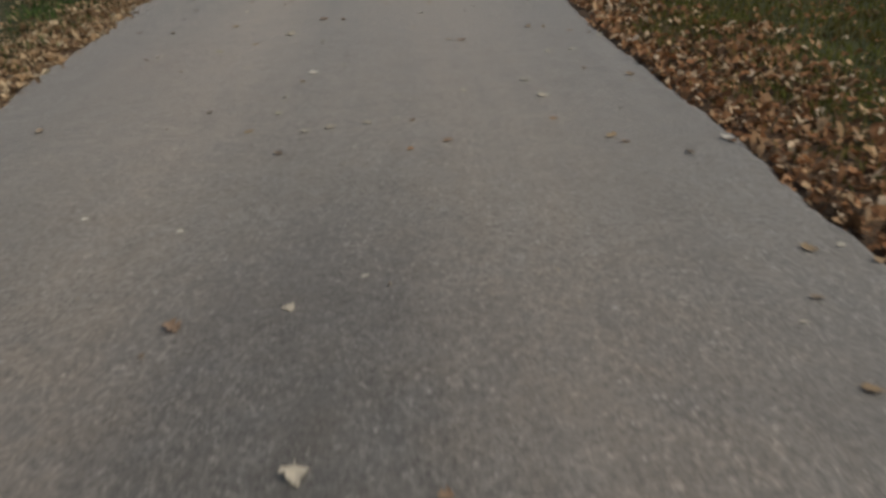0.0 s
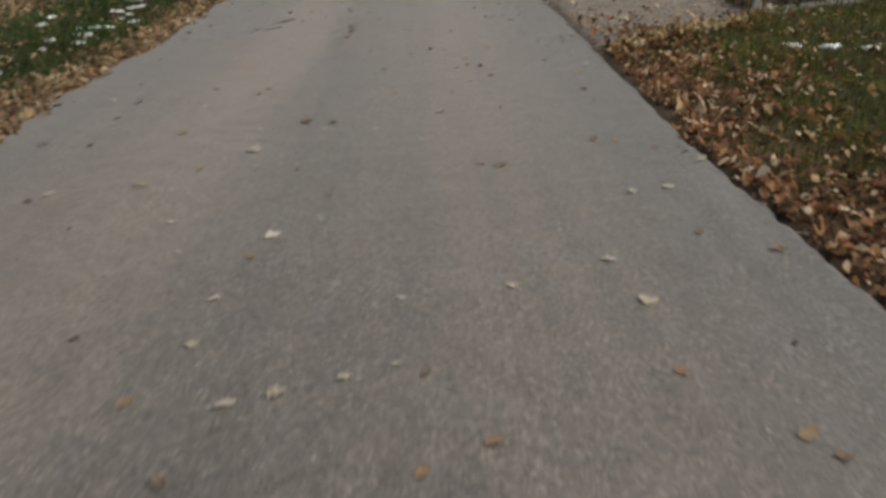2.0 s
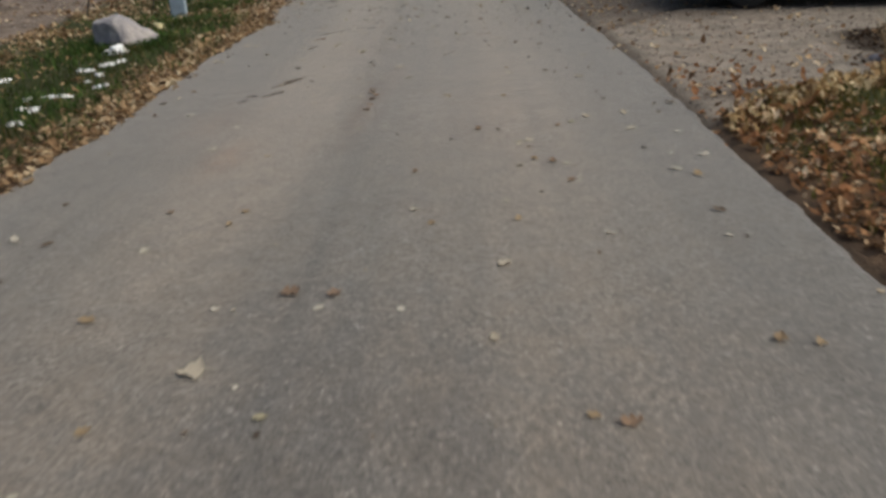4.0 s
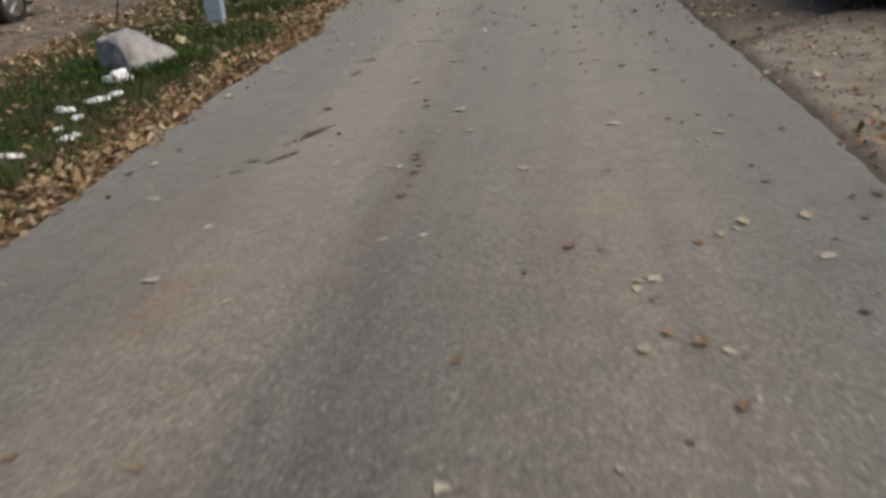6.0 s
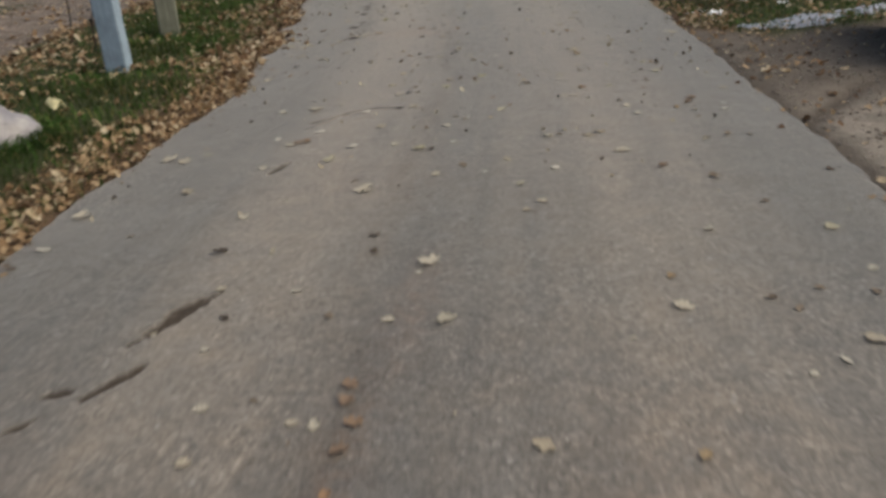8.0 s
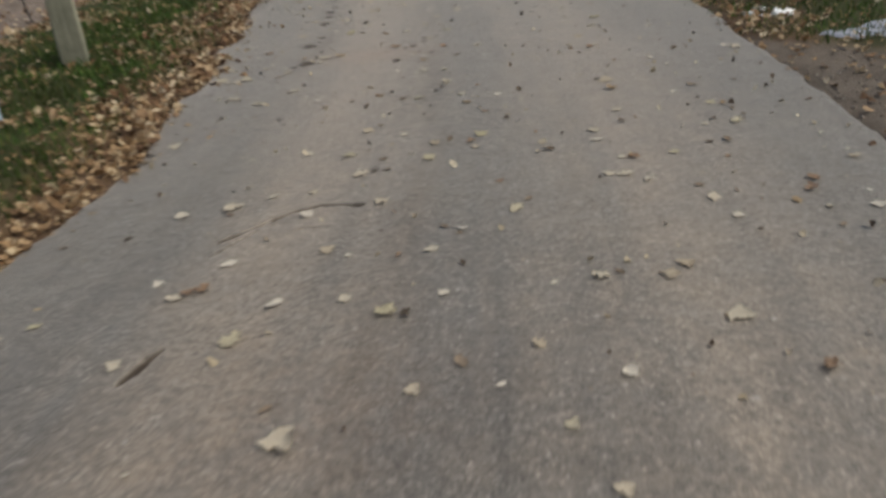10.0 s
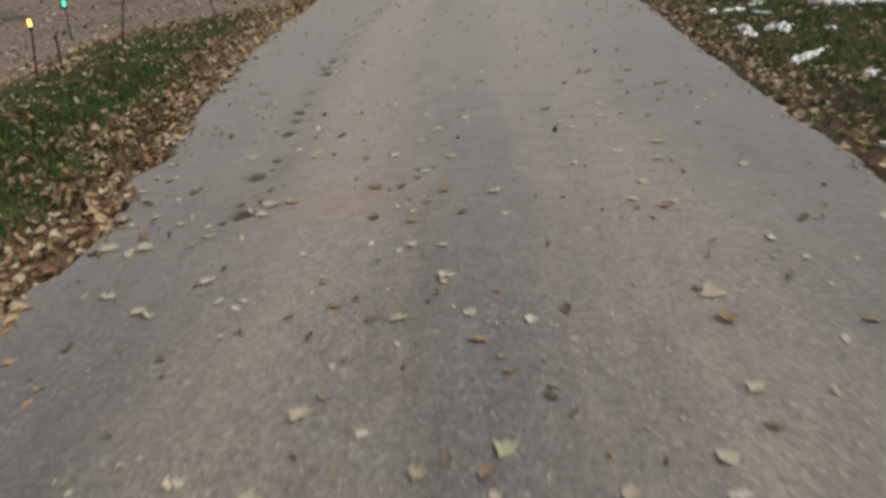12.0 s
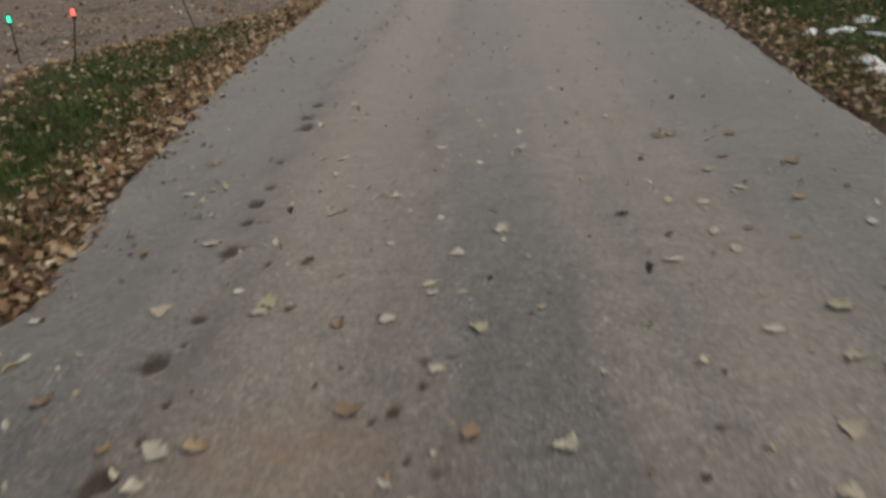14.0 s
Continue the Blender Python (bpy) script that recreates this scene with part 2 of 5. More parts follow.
ASPHALT, GROUND, SNOW = make_asphalt(), make_ground(), make_snow()
LEAF = {
    "p": make_leaf("cream_yellow_leaf", ((0.0, (0.46, 0.395, 0.30)), (0.35, (0.57, 0.51, 0.41)), (0.7, (0.58, 0.53, 0.435)), (1.0, (0.47, 0.43, 0.29))), 40),
    "t": make_leaf("tan_leaf", ((0.0, (0.31, 0.225, 0.14)), (1.0, (0.42, 0.32, 0.20))), 40),
    "o": make_leaf("orange_brown_leaf", ((0.0, (0.31, 0.215, 0.145)), (0.6, (0.29, 0.21, 0.155)), (1.0, (0.40, 0.25, 0.145))), 40),
    "w": make_leaf("pale_leaf_underside", ((0.0, (0.70, 0.66, 0.585)), (0.5, (0.58, 0.54, 0.46)), (1.0, (0.46, 0.42, 0.34))), 40),
    "d": make_leaf("dark_brown_leaf", ((0.0, (0.075, 0.06, 0.048)), (0.3, (0.17, 0.132, 0.098)), (1.0, (0.33, 0.265, 0.2))), 40),
}
LITTER = make_leaf("leaf_litter", ((0.0, (0.07, 0.042, 0.024)), (0.26, (0.15, 0.08, 0.038)), (0.44, (0.28, 0.132, 0.058)), (0.6, (0.45, 0.245, 0.118)), (0.74, (0.40, 0.185, 0.085)), (0.84, (0.62, 0.42, 0.235)), (1.0, (0.80, 0.66, 0.48))), 30, True)
LITTER_GOLD = make_leaf("golden_leaf_litter", ((0.0, (0.10, 0.062, 0.032)), (0.3, (0.32, 0.19, 0.085)), (0.6, (0.52, 0.37, 0.18)), (1.0, (0.68, 0.56, 0.36))), 30, True)
LITTER_DARK = make_leaf("dark_leaf_litter", ((0.0, (0.05, 0.032, 0.022)), (0.6, (0.13, 0.075, 0.045)), (1.0, (0.25, 0.15, 0.085))), 30, True)
LITTER_TAN = make_leaf("tan_leaf_litter", ((0.0, (0.11, 0.07, 0.042)), (0.2, (0.27, 0.17, 0.09)), (0.5, (0.42, 0.28, 0.155)), (0.75, (0.52, 0.385, 0.235)), (1.0, (0.62, 0.52, 0.36))), 30, True)
LITTER_PALE = make_leaf("pale_leaf_litter", ((0.0, (0.07, 0.042, 0.028)), (0.25, (0.24, 0.14, 0.076)), (0.5, (0.40, 0.275, 0.165)), (0.8, (0.52, 0.41, 0.27)), (1.0, (0.66, 0.565, 0.42))), 30, True)
FAR_LEAF = make_leaf("far_pale_leaf", ((0.0, (0.34, 0.29, 0.22)), (0.5, (0.5, 0.45, 0.35)), (1.0, (0.66, 0.61, 0.5))), 30, True)
CRUMB = make_leaf("leaf_crumb", ((0.0, (0.2, 0.16, 0.12)), (0.4, (0.34, 0.28, 0.21)), (1.0, (0.5, 0.45, 0.36))), 30, True)
PALE_CRUMB = make_leaf("pale_leaf_crumb", ((0.0, (0.36, 0.30, 0.21)), (0.5, (0.50, 0.44, 0.33)), (1.0, (0.64, 0.59, 0.47))), 30, True)
DARK_CRUMB = make_leaf("dark_leaf_crumb", ((0.0, (0.07, 0.052, 0.04)), (0.6, (0.16, 0.118, 0.088)), (1.0, (0.28, 0.21, 0.155))), 30, True)
BLADE = make_leaf("grass_blade", ((0.0, (0.024, 0.044, 0.013)), (0.45, (0.046, 0.088, 0.024)), (0.86, (0.078, 0.148, 0.04)), (0.94, (0.2, 0.17, 0.075)), (1.0, (0.3, 0.24, 0.12))), 20, True, 1.1, 0.1)
LAWN = make_leaf("olive_grass_blade", ((0.0, (0.055, 0.06, 0.013)), (0.5, (0.115, 0.125, 0.026)), (0.8, (0.16, 0.16, 0.04)), (1.0, (0.27, 0.21, 0.09))), 20, True, 1.3, 0.1)
STRAW = make_leaf("dry_straw", ((0.0, (0.14, 0.09, 0.045)), (0.6, (0.30, 0.21, 0.11)), (1.0, (0.40, 0.31, 0.18))), 20, True)
ROCK = make_plain("pale_granite", (0.21, 0.205, 0.235), (0.46, 0.43, 0.42), 6, 0.85, 0.012)
# darker, bluer snow for the flat patches by the drive
OLD_SNOW = make_plain("grey_blue_old_snow", (0.22, 0.24, 0.30), (0.43, 0.46, 0.54), 6, 0.6, 0.006)
WHITE_ROCK = make_plain("white_quartz", (0.6, 0.58, 0.55), (0.85, 0.83, 0.8), 12, 0.7, 0.006)
CONCRETE = make_plain("weathered_concrete", (0.14, 0.132, 0.122), (0.23, 0.22, 0.205), 8, 0.9, 0.004)
PEBBLE = make_leaf("pebble_stone", ((0.0, (0.16, 0.138, 0.12)), (0.5, (0.25, 0.21, 0.18)), (1.0, (0.45, 0.41, 0.37))), 40, True)
PAINTED_WOOD = make_timber("pale_blue_painted_timber", (0.25, 0.33, 0.41), (0.40, 0.49, 0.59))
OLD_WOOD = make_timber("grey_green_weathered_timber", (0.155, 0.16, 0.12), (0.30, 0.30, 0.235))
BLACK_PLASTIC = make_simple("black_plastic", (0.025, 0.023, 0.022), 0.5)
RUBBER = make_simple("tyre_rubber", (0.018, 0.018, 0.018), 0.85)
STEEL = make_simple("wheel_alloy", (0.6, 0.6, 0.62), 0.3, 1.0)
DARK_PAINT = make_simple("black_car_paint", (0.012, 0.012, 0.014), 0.3, 0.0, 0.5, 1.0)
SILVER_PAINT = make_simple("silver_car_paint", (0.5, 0.51, 0.53), 0.35, 0.6, 0.5, 1.0)
GLASS = make_simple("tinted_car_glass", (0.02, 0.025, 0.028), 0.05, 0.0, 0.8)
LENS_WHITE = make_simple("clear_lamp_lens", (0.7, 0.7, 0.7), 0.1)
LENS_RED = make_simple("red_lamp_lens", (0.35, 0.02, 0.015), 0.15)
LAMP_GLOW = {
    "yellow": make_glow("yellow_lamp_glow", (1.0, 0.62, 0.12), 2.2),
    "cyan": make_glow("cyan_lamp_glow", (0.05, 0.9, 0.6), 1.4),
    "red": make_glow("red_lamp_glow", (1.0, 0.16, 0.14), 1.8),
    "blue": make_glow("blue_lamp_glow", (0.05, 0.25, 1.0), 2.4),
    "white": make_glow("warm_white_lamp_glow", (1.0, 0.85, 0.5), 2.2),
}


# ---------------------------------------------------------------- plan of the place
# edges of the lane as (y, x), from behind the start to beyond the end
LEFT_EDGE = ((-60, -2.5), (0, -2.62), (4.9, -2.77), (6.2, -2.92), (8.0, -3.05), (10.5, -3.10), (12.0, -3.20), (14.2, -3.27), (15.0, -3.24), (16.3, -3.5), (17.4, -3.6), (18.1, -3.83), (18.6, -3.83), (19.3, -4.05), (20.1, -4.24), (21.6, -4.55), (23, -4.86), (25, -5.1), (28.4, -5.5), (36, -7.0), (90, -17))
RIGHT_EDGE = ((-60, 6.0), (0, 1.92), (2.7, 1.68), (4.1, 1.57), (5.5, 1.40), (7.0, 1.24), (8.6, 1.14), (10.6, 1.03), (12, 0.95), (13.5, 0.84), (15.5, 0.66), (17.1, 0.53), (19, 0.37), (20.2, 0.27), (21.4, 0.17), (22.6, 0.11), (24.2, 0.03), (26, -0.12), (28, -0.25), (36, -1.6), (90, -11))
# where the left verge ends and the gravel yard begins, as (y, x)
YARD_EDGE = ((-60, -4.6), (5, -3.95), (7.1, -4.05), (7.7, -4.25), (8.9, -4.75), (10.6, -5.6), (13.1, -6.05), (15, -6.3), (17, -6.65), (19.5, -6.95), (21, -7.1), (23, -7.5), (25, -7.95), (26, -7.5), (27.8, -6.4), (29.5, -5.9), (36, -6.8), (90, -16))


def along(table, y):
    ys, xs = zip(*table)
    return np.interp(y, ys, xs)


def left_of_lane(y):
    return along(LEFT_EDGE, y) + 0.12 * fbm(y * 1.1, y * 0 + 3.1, 4) + 0.08 * fbm(y * 5, y * 0 + 9.0, 2) + 0.06 * fbm(y * 14, y * 0 + 2.0, 3)


def right_of_lane(y):
    return along(RIGHT_EDGE, y) + 0.07 * fbm(y * 1.1, y * 0 + 21.0, 4) + 0.06 * fbm(y * 6, y * 0 + 5.0, 3) + 0.04 * fbm(y * 17, y * 0 + 8.0, 2)


def in_drive(x, y):
    """1 inside the dirt drive that opens to the right, 0 outside, soft at its borders."""
    wob = 0.35 * fbm(x * 1.5, y * 1.5, 4)
    near = np.interp(x, (0.5, 1.1, 1.7, 2.1, 2.7, 3.3, 4.6, 5.3, 12), (9.7, 9.85, 10.6, 10.8, 11.1, 12.1, 12.5, 13.6, 15.5))
    far = np.interp(x, (0.2, 0.55, 0.9, 1.3, 2.4, 3.2, 12), (17.8, 17.55, 17.15, 16.8, 17.4, 19.5, 22))
    return smooth(-0.12, 0.18, y - near + wob) * smooth(-0.12, 0.18, far - y + wob)


def make_sheet(name, xs, ys, height, masks, mat):
    """A sheet over the grid xs by ys (2D arrays), with named wear masks on its points."""
    rows, cols = xs.shape
    co = np.stack([xs, ys, height], -1).reshape(-1, 3)
    i = np.arange(rows * cols).reshape(rows, cols)
    quads = np.stack([i[:-1, :-1], i[:-1, 1:], i[1:, 1:], i[1:, :-1]], -1).reshape(-1, 4)
    me = bpy.data.meshes.new(name)
    me.vertices.add(len(co))
    me.vertices.foreach_set("co", co.astype(np.float32).ravel())
    me.loops.add(quads.size)
    me.loops.foreach_set("vertex_index", quads.astype(np.int32).ravel())
    me.polygons.add(len(quads))
    me.polygons.foreach_set("loop_start", np.arange(0, quads.size, 4, dtype=np.int32))
    me.polygons.foreach_set("use_smooth", np.ones(len(quads), bool))
    me.update(calc_edges=True)
    for key, values in masks.items():
        me.attributes.new(key, "FLOAT", "POINT").data.foreach_set("value", np.clip(values, 0, 1).astype(np.float32).ravel())
    me.materials.append(mat)
    return new(name, me)


# ---------------------------------------------------------------- lane
CRACKS = (
    (((-2.06, 11.63), (-2.08, 11.6), (-2.12, 11.49), (-2.16, 11.38)), 0.038),
    (((-2.01, 11.71), (-2.05, 11.64)), 0.012),
    (((-2.17, 11.34), (-2.21, 11.28)), 0.016),
    (((-2.08, 11.16), (-2.14, 11.05), (-2.19, 10.96)), 0.040),
    (((-2.25, 11.0), (-2.33, 10.96)), 0.02),
    (((-2.29, 10.84), (-2.34, 10.77)), 0.014),
    (((-2.38, 10.72), (-2.42, 10.66)), 0.009),
    (((-2.25, 13.34), (-2.28, 13.24), (-2.31, 13.15)), 0.028),
    (((-2.36, 14.18), (-2.23, 14.33), (-2.12, 14.47), (-1.99, 14.54), (-1.87, 14.535), (-1.79, 14.52)), 0.0155),
    (((-2.35, 14.04), (-2.29, 14.16), (-2.22, 14.29)), 0.012),
    (((-2.06, 14.28), (-1.98, 14.30), (-1.9, 14.29)), 0.006),
)
# damp hollows as (x, y, half width)
HOLLOWS = ((-2.85, 17.47, 0.088), (-2.83, 17.66, 0.032), (-2.93, 17.34, 0.03), (-3.0, 18.1, 0.075), (-2.84, 17.86, 0.022), (-2.99, 18.44, 0.052), (-2.96, 18.25, 0.02), (-3.13, 19.11, 0.08), (-3.18, 19.49, 0.06), (-3.23, 19.77, 0.056),
           (-3.25, 20.04, 0.046), (-3.35, 20.52, 0.033), (-3.43, 21.33, 0.1), (-3.52, 21.6, 0.07), (-3.55, 22.0, 0.06), (-1.96, 17.97, 0.032), (-1.98, 18.12, 0.027), (-2.04, 17.82, 0.04), (-2.1, 17.77, 0.025),
           (-1.84, 17.53, 0.026), (-1.95, 17.58, 0.014), (-1.89, 18.15, 0.016), (-3.06, 16.05, 0.022), (-1.81, 14.98, 0.03), (-2.63, 15.96, 0.03), (-2.1, 17.35, 0.04))



def build_lane():
    ys = np.concatenate([np.linspace(-60, -3, 30)[:-1], np.arange(-3, 10.3, 0.04), np.arange(10.3, 13.9, 0.018), np.arange(13.9, 14.7, 0.009), np.arange(14.7, 17.2, 0.035), np.arange(17.2, 20.7, 0.017), np.arange(20.7, 32, 0.045), np.linspace(32, 90, 40)])
    u = np.concatenate([[-0.02], np.linspace(0, 0.42, 210), np.linspace(0.42, 1, 80)[1:], [1.02]])
    yy = np.repeat(ys[:, None], len(u), 1)
    lft, rgt = left_of_lane(ys)[:, None], right_of_lane(ys)[:, None]
    xx = lft + (rgt - lft) * u[None, :]
    off = xx - 0.5 * (along(LEFT_EDGE, ys) + along(RIGHT_EDGE, ys))[:, None]
    z = 0.022 - 0.006 * (off / 2.1) ** 2 - 0.008 * np.exp(-((np.abs(off) - 0.98) / 0.4) ** 2) - 0.012
    z = z + 0.007 * fbm(xx * 1.2, yy * 1.2, 4) + 0.0035 * fbm(xx * 11, yy * 11, 2)
    z[:, [0, -1]] = -0.07
    wob = 0.5 * fbm(xx * 2.6, yy * 0.45, 5)
    worn = smooth(4, 11, yy) * 0.75 + 0.4
    lines = fbm(off * 8.5 + 0.06 * yy, yy * 0.22, 4)
    dust = (1.15 * np.exp(-((off + 0.8 + 0.2 * wob) / 0.36) ** 2) + 0.95 * np.exp(-((off - 0.86 + 0.3 * wob) / 0.42) ** 2)) * (0.8 + 0.8 * wob)
    dust = worn * dust + 0.14 + 0.2 * (1 - smooth(4, 10, yy)) - 0.3 * smooth(1.35, 2.0, np.abs(off)) + 0.34 * fbm(xx * 1.0, yy * 0.3, 4)
    # dust thinned mid-lane at first, to paint in the walker's soft shade
    dust = dust - 0.7 * np.exp(-((off - 0.1 + 0.3 * wob) / 0.55) ** 2) * (1 - smooth(1.0, 5.0, yy))
    dust = dust + 0.35 * smooth(20, 30, yy) + 0.85 * lines * smooth(2, 10, yy) * np.exp(-(off / 1.7) ** 4) + 0.3 * lines
    damp_and_shade = np.zeros_like(xx)
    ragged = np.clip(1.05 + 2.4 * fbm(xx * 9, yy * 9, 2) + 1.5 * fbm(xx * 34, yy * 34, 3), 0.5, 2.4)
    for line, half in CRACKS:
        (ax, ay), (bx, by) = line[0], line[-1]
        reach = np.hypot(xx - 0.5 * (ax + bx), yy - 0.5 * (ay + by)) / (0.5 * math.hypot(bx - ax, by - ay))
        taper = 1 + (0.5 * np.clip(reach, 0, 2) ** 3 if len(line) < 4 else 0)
        damp_and_shade = np.maximum(damp_and_shade, 0.85 - 0.85 * smooth(0.5, 1.0, away(xx, yy, line) * ragged * taper / half))
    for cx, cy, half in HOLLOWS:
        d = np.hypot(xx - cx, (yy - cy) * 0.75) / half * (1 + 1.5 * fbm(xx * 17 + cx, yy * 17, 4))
        damp_and_shade = np.maximum(damp_and_shade, 0.82 * (1 - smooth(0.4, 0.95, d)))
    z = z - 0.014 * damp_and_shade
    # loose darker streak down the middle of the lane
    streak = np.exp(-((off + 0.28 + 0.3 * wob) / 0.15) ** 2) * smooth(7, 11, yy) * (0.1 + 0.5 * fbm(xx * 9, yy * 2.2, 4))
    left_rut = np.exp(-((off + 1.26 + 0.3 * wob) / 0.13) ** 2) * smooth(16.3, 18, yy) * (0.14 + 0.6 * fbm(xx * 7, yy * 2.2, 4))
    # walker's soft shade, painted dark down the middle of the first metres
    body_shade = np.exp(-((off - 0.1 + 0.3 * wob) / 0.5) ** 2) * (1 - smooth(1.0, 4.5, yy)) * (0.16 + 0.4 * fbm(xx * 8, yy * 4, 4))
    damp_and_shade = np.maximum(damp_and_shade, np.maximum(np.maximum(streak, body_shade), left_rut))
    rust = np.zeros_like(xx)
    for cx, cy, w, h, s in ((-1.98, 9.28, 0.12, 0.36, 0.95), (-2.35, 10.1, 0.22, 0.5, 0.45), (-2.3, 17.6, 0.45, 0.22, 0.75), (-1.25, 10.4, 0.09, 0.8, 0.55),
                            (-1.2, 11.6, 0.1, 0.5, 0.45), (-2.15, 6.0, 0.3, 0.6, 0.25), (-1.6, 13.0, 0.5, 0.5, 0.2), (-2.9, 21.0, 0.4, 0.9, 0.3), (-0.3, 10.3, 0.3, 0.8, 0.22), (-3.2, 25.0, 0.7, 2.0, 0.3)):
        rust = np.maximum(rust, s * np.exp(-((xx - cx) / w) ** 2 - ((yy - cy) / h) ** 2))
    ob = make_sheet("road", xx, yy, z, {"dust": dust, "damp_and_shade": damp_and_shade, "rust": rust}, ASPHALT)
    tagged(ob, "narrow worn asphalt lane with dusty wheel tracks and dark cracks", "road", kind="structure")


def lane_top(x, y):
    """Height of the lane's surface, to rest things on."""
    off = x - 0.5 * (along(LEFT_EDGE, y) + along(RIGHT_EDGE, y))
    return float(0.010 - 0.006 * (off / 2.1) ** 2 - 0.008 * math.exp(-((abs(off) - 0.98) / 0.4) ** 2) + 0.007 * fbm(x * 1.2, y * 1.2, 4) + 0.0035 * fbm(x * 11, y * 11, 2))


def land_height(x, y):
    x, y = np.asarray(x, float), np.asarray(y, float)
    lft, rgt = along(LEFT_EDGE, y), along(RIGHT_EDGE, y)
    side = np.maximum(lft - x, x - rgt)              # positive outside the lane
    drive = in_drive(x, y) * (x > -1)
    rise = 0.035 * smooth(0.1, 0.8, side) * (1 - drive)
    z = -0.02 + rise + (0.05 - 0.025 * drive) * fbm(x * 1.4, y * 1.4, 4) * smooth(-0.05, 0.4, side) + 0.02 * fbm(x * 9, y * 9, 2) * (1 - 0.5 * drive)
    z = z - 0.03 * np.exp(-((x - rgt) / 0.07) ** 2)
    yard = smooth(-0.1, 0.3, along(YARD_EDGE, y) - x)
    z = z - 0.025 * yard
    band = away(x, y, ((0.8, 14.0), (1.46, 14.96), (2.0, 15.6), (3.4, 16.3)))
    z = z - 0.03 * np.exp(-(band / 0.09) ** 2)
    return np.where(side < -0.12, -0.09, z)


def build_ground():
    def spread(lo, hi, step, reach):
        out = np.geomspace(step * 2, reach, 26)
        return np.concatenate([lo - np.cumsum(np.diff(np.concatenate([[0], out])))[::-1], np.arange(lo, hi, step), hi + np.cumsum(np.diff(np.concatenate([[0], out])))])
    xs, ys = spread(-13.0, 8.0, 0.075, 600.0), spread(-2.0, 34.0, 0.085, 600.0)
    xx, yy = np.meshgrid(xs, ys)
    z = land_height(xx, yy)
    lft, rgt = along(LEFT_EDGE, yy), along(RIGHT_EDGE, yy)
    gravel = smooth(-0.12, 0.18, along(YARD_EDGE, yy) - xx + 0.5 * fbm(xx * 2, yy * 2, 4))
    far_lawn = smooth(0.0, 1.5, -14.0 - 0.5 * np.maximum(yy - 14, 0) - xx + 2 * fbm(xx * 0.5, yy * 0.5, 3))
    gravel = gravel * (1 - 0.85 * far_lawn) * (1 - 0.8 * smooth(0.08, 0.22, fbm(xx * 0.8, yy * 0.8, 4)) * smooth(8.2, 9.6, -xx))
    dirt = in_drive(xx, yy) * (xx > rgt - 0.4)
    side = np.maximum(lft - xx, xx - rgt)
    grass = smooth(0.25, 0.9, side + 0.7 * fbm(xx * 1.6, yy * 1.6, 4))
    # darker band slanting across the drive
    dark_ground = 0.75 * np.exp(-(away(xx, yy, ((0.8, 14.0), (1.46, 14.96), (2.0, 15.6), (3.4, 16.3))) / (0.10 + 0.08 * fbm(xx * 5, yy * 5, 3))) ** 2)
    dark_ground = np.maximum(dark_ground, 0.95 * smooth(0.15, 0.45, np.exp(-((xx - 4.2) / 1.0) ** 2 - ((yy - 13.0 - 0.3 * (xx - 4.2)) / 0.7) ** 2) + 0.7 * fbm(xx * 4, yy * 4, 3)) * (np.abs(yy - 13.0) < 1.9) * (np.abs(xx - 4.2) < 2))
    dark_ground = np.maximum(dark_ground, 3.2 * dirt * (1 - dirt) * (yy < 14.5) * np.clip(0.45 + 2.2 * fbm(xx * 3, yy * 3, 3), 0, 1))
    dark_ground = np.maximum(dark_ground, 0.5 * smooth(0.45, 0.9, np.exp(-((xx - 1.5) / 0.5) ** 2 - ((yy - 10.75) / 0.25) ** 2)))
    dark_ground = np.maximum(dark_ground, 0.58 * smooth(13.9, 15.0, yy + 0.4 * fbm(xx, yy, 3) - 0.35 * (xx - 1.0)) * dirt)
    # narrow darker strip of ground along the lane's right edge
    dark_ground = np.maximum(dark_ground, 0.75 * np.exp(-((xx - rgt - 0.05) / 0.1) ** 2))
    dark_ground = np.maximum(dark_ground, 0.7 * smooth(17.0, 18.5, yy) * smooth(0.0, 0.1, xx - rgt) * (1 - smooth(0.5, 0.9, xx - rgt)) * np.clip(0.7 + 1.5 * fbm(xx * 3, yy * 3, 3), 0, 1))
    ob = make_sheet("ground", xx, yy, z, {"gravel": gravel, "dirt": dirt, "grass": grass, "dark_ground": dark_ground}, GROUND)
    tagged(ob, "verge of grass, bare gravel yard and dirt drive", "ground", kind="structure")


build_lane()
build_ground()


# ---------------------------------------------------------------- helpers for things
def part(name, bm, mat, parent=None, label=""):
    """One bmesh as one mesh object, under its thing."""
    me = bpy.data.meshes.new(name)
    bm.to_mesh(me)
    bm.free()
    me.materials.append(mat)
    ob = new(name, me)
    ob.parent = parent
    if label:
        ob["label"] = label
    return ob


def shaded(ob):
    ob.data.polygons.foreach_set("use_smooth", np.ones(len(ob.data.polygons), bool))
    return ob


def thing(name, place, turn=0.0, **tags):
    ob = new(name)
    ob.empty_display_size = 0.1
    ob.matrix_basis = pose(*place, 0, 0, turn)
    return tagged(ob, **tags)


def bm_box(sx, sy, sz, centre=(0, 0, 0), edge=0.0, segments=2):
    bm = bmesh.new()
    bmesh.ops.create_cube(bm, size=1, matrix=Matrix.Translation(centre) @ Matrix.Diagonal((sx, sy, sz, 1)))
    if edge:
        bmesh.ops.bevel(bm, geom=bm.edges[:], offset=edge, segments=segments, affect="EDGES", profile=0.5)
    return bm


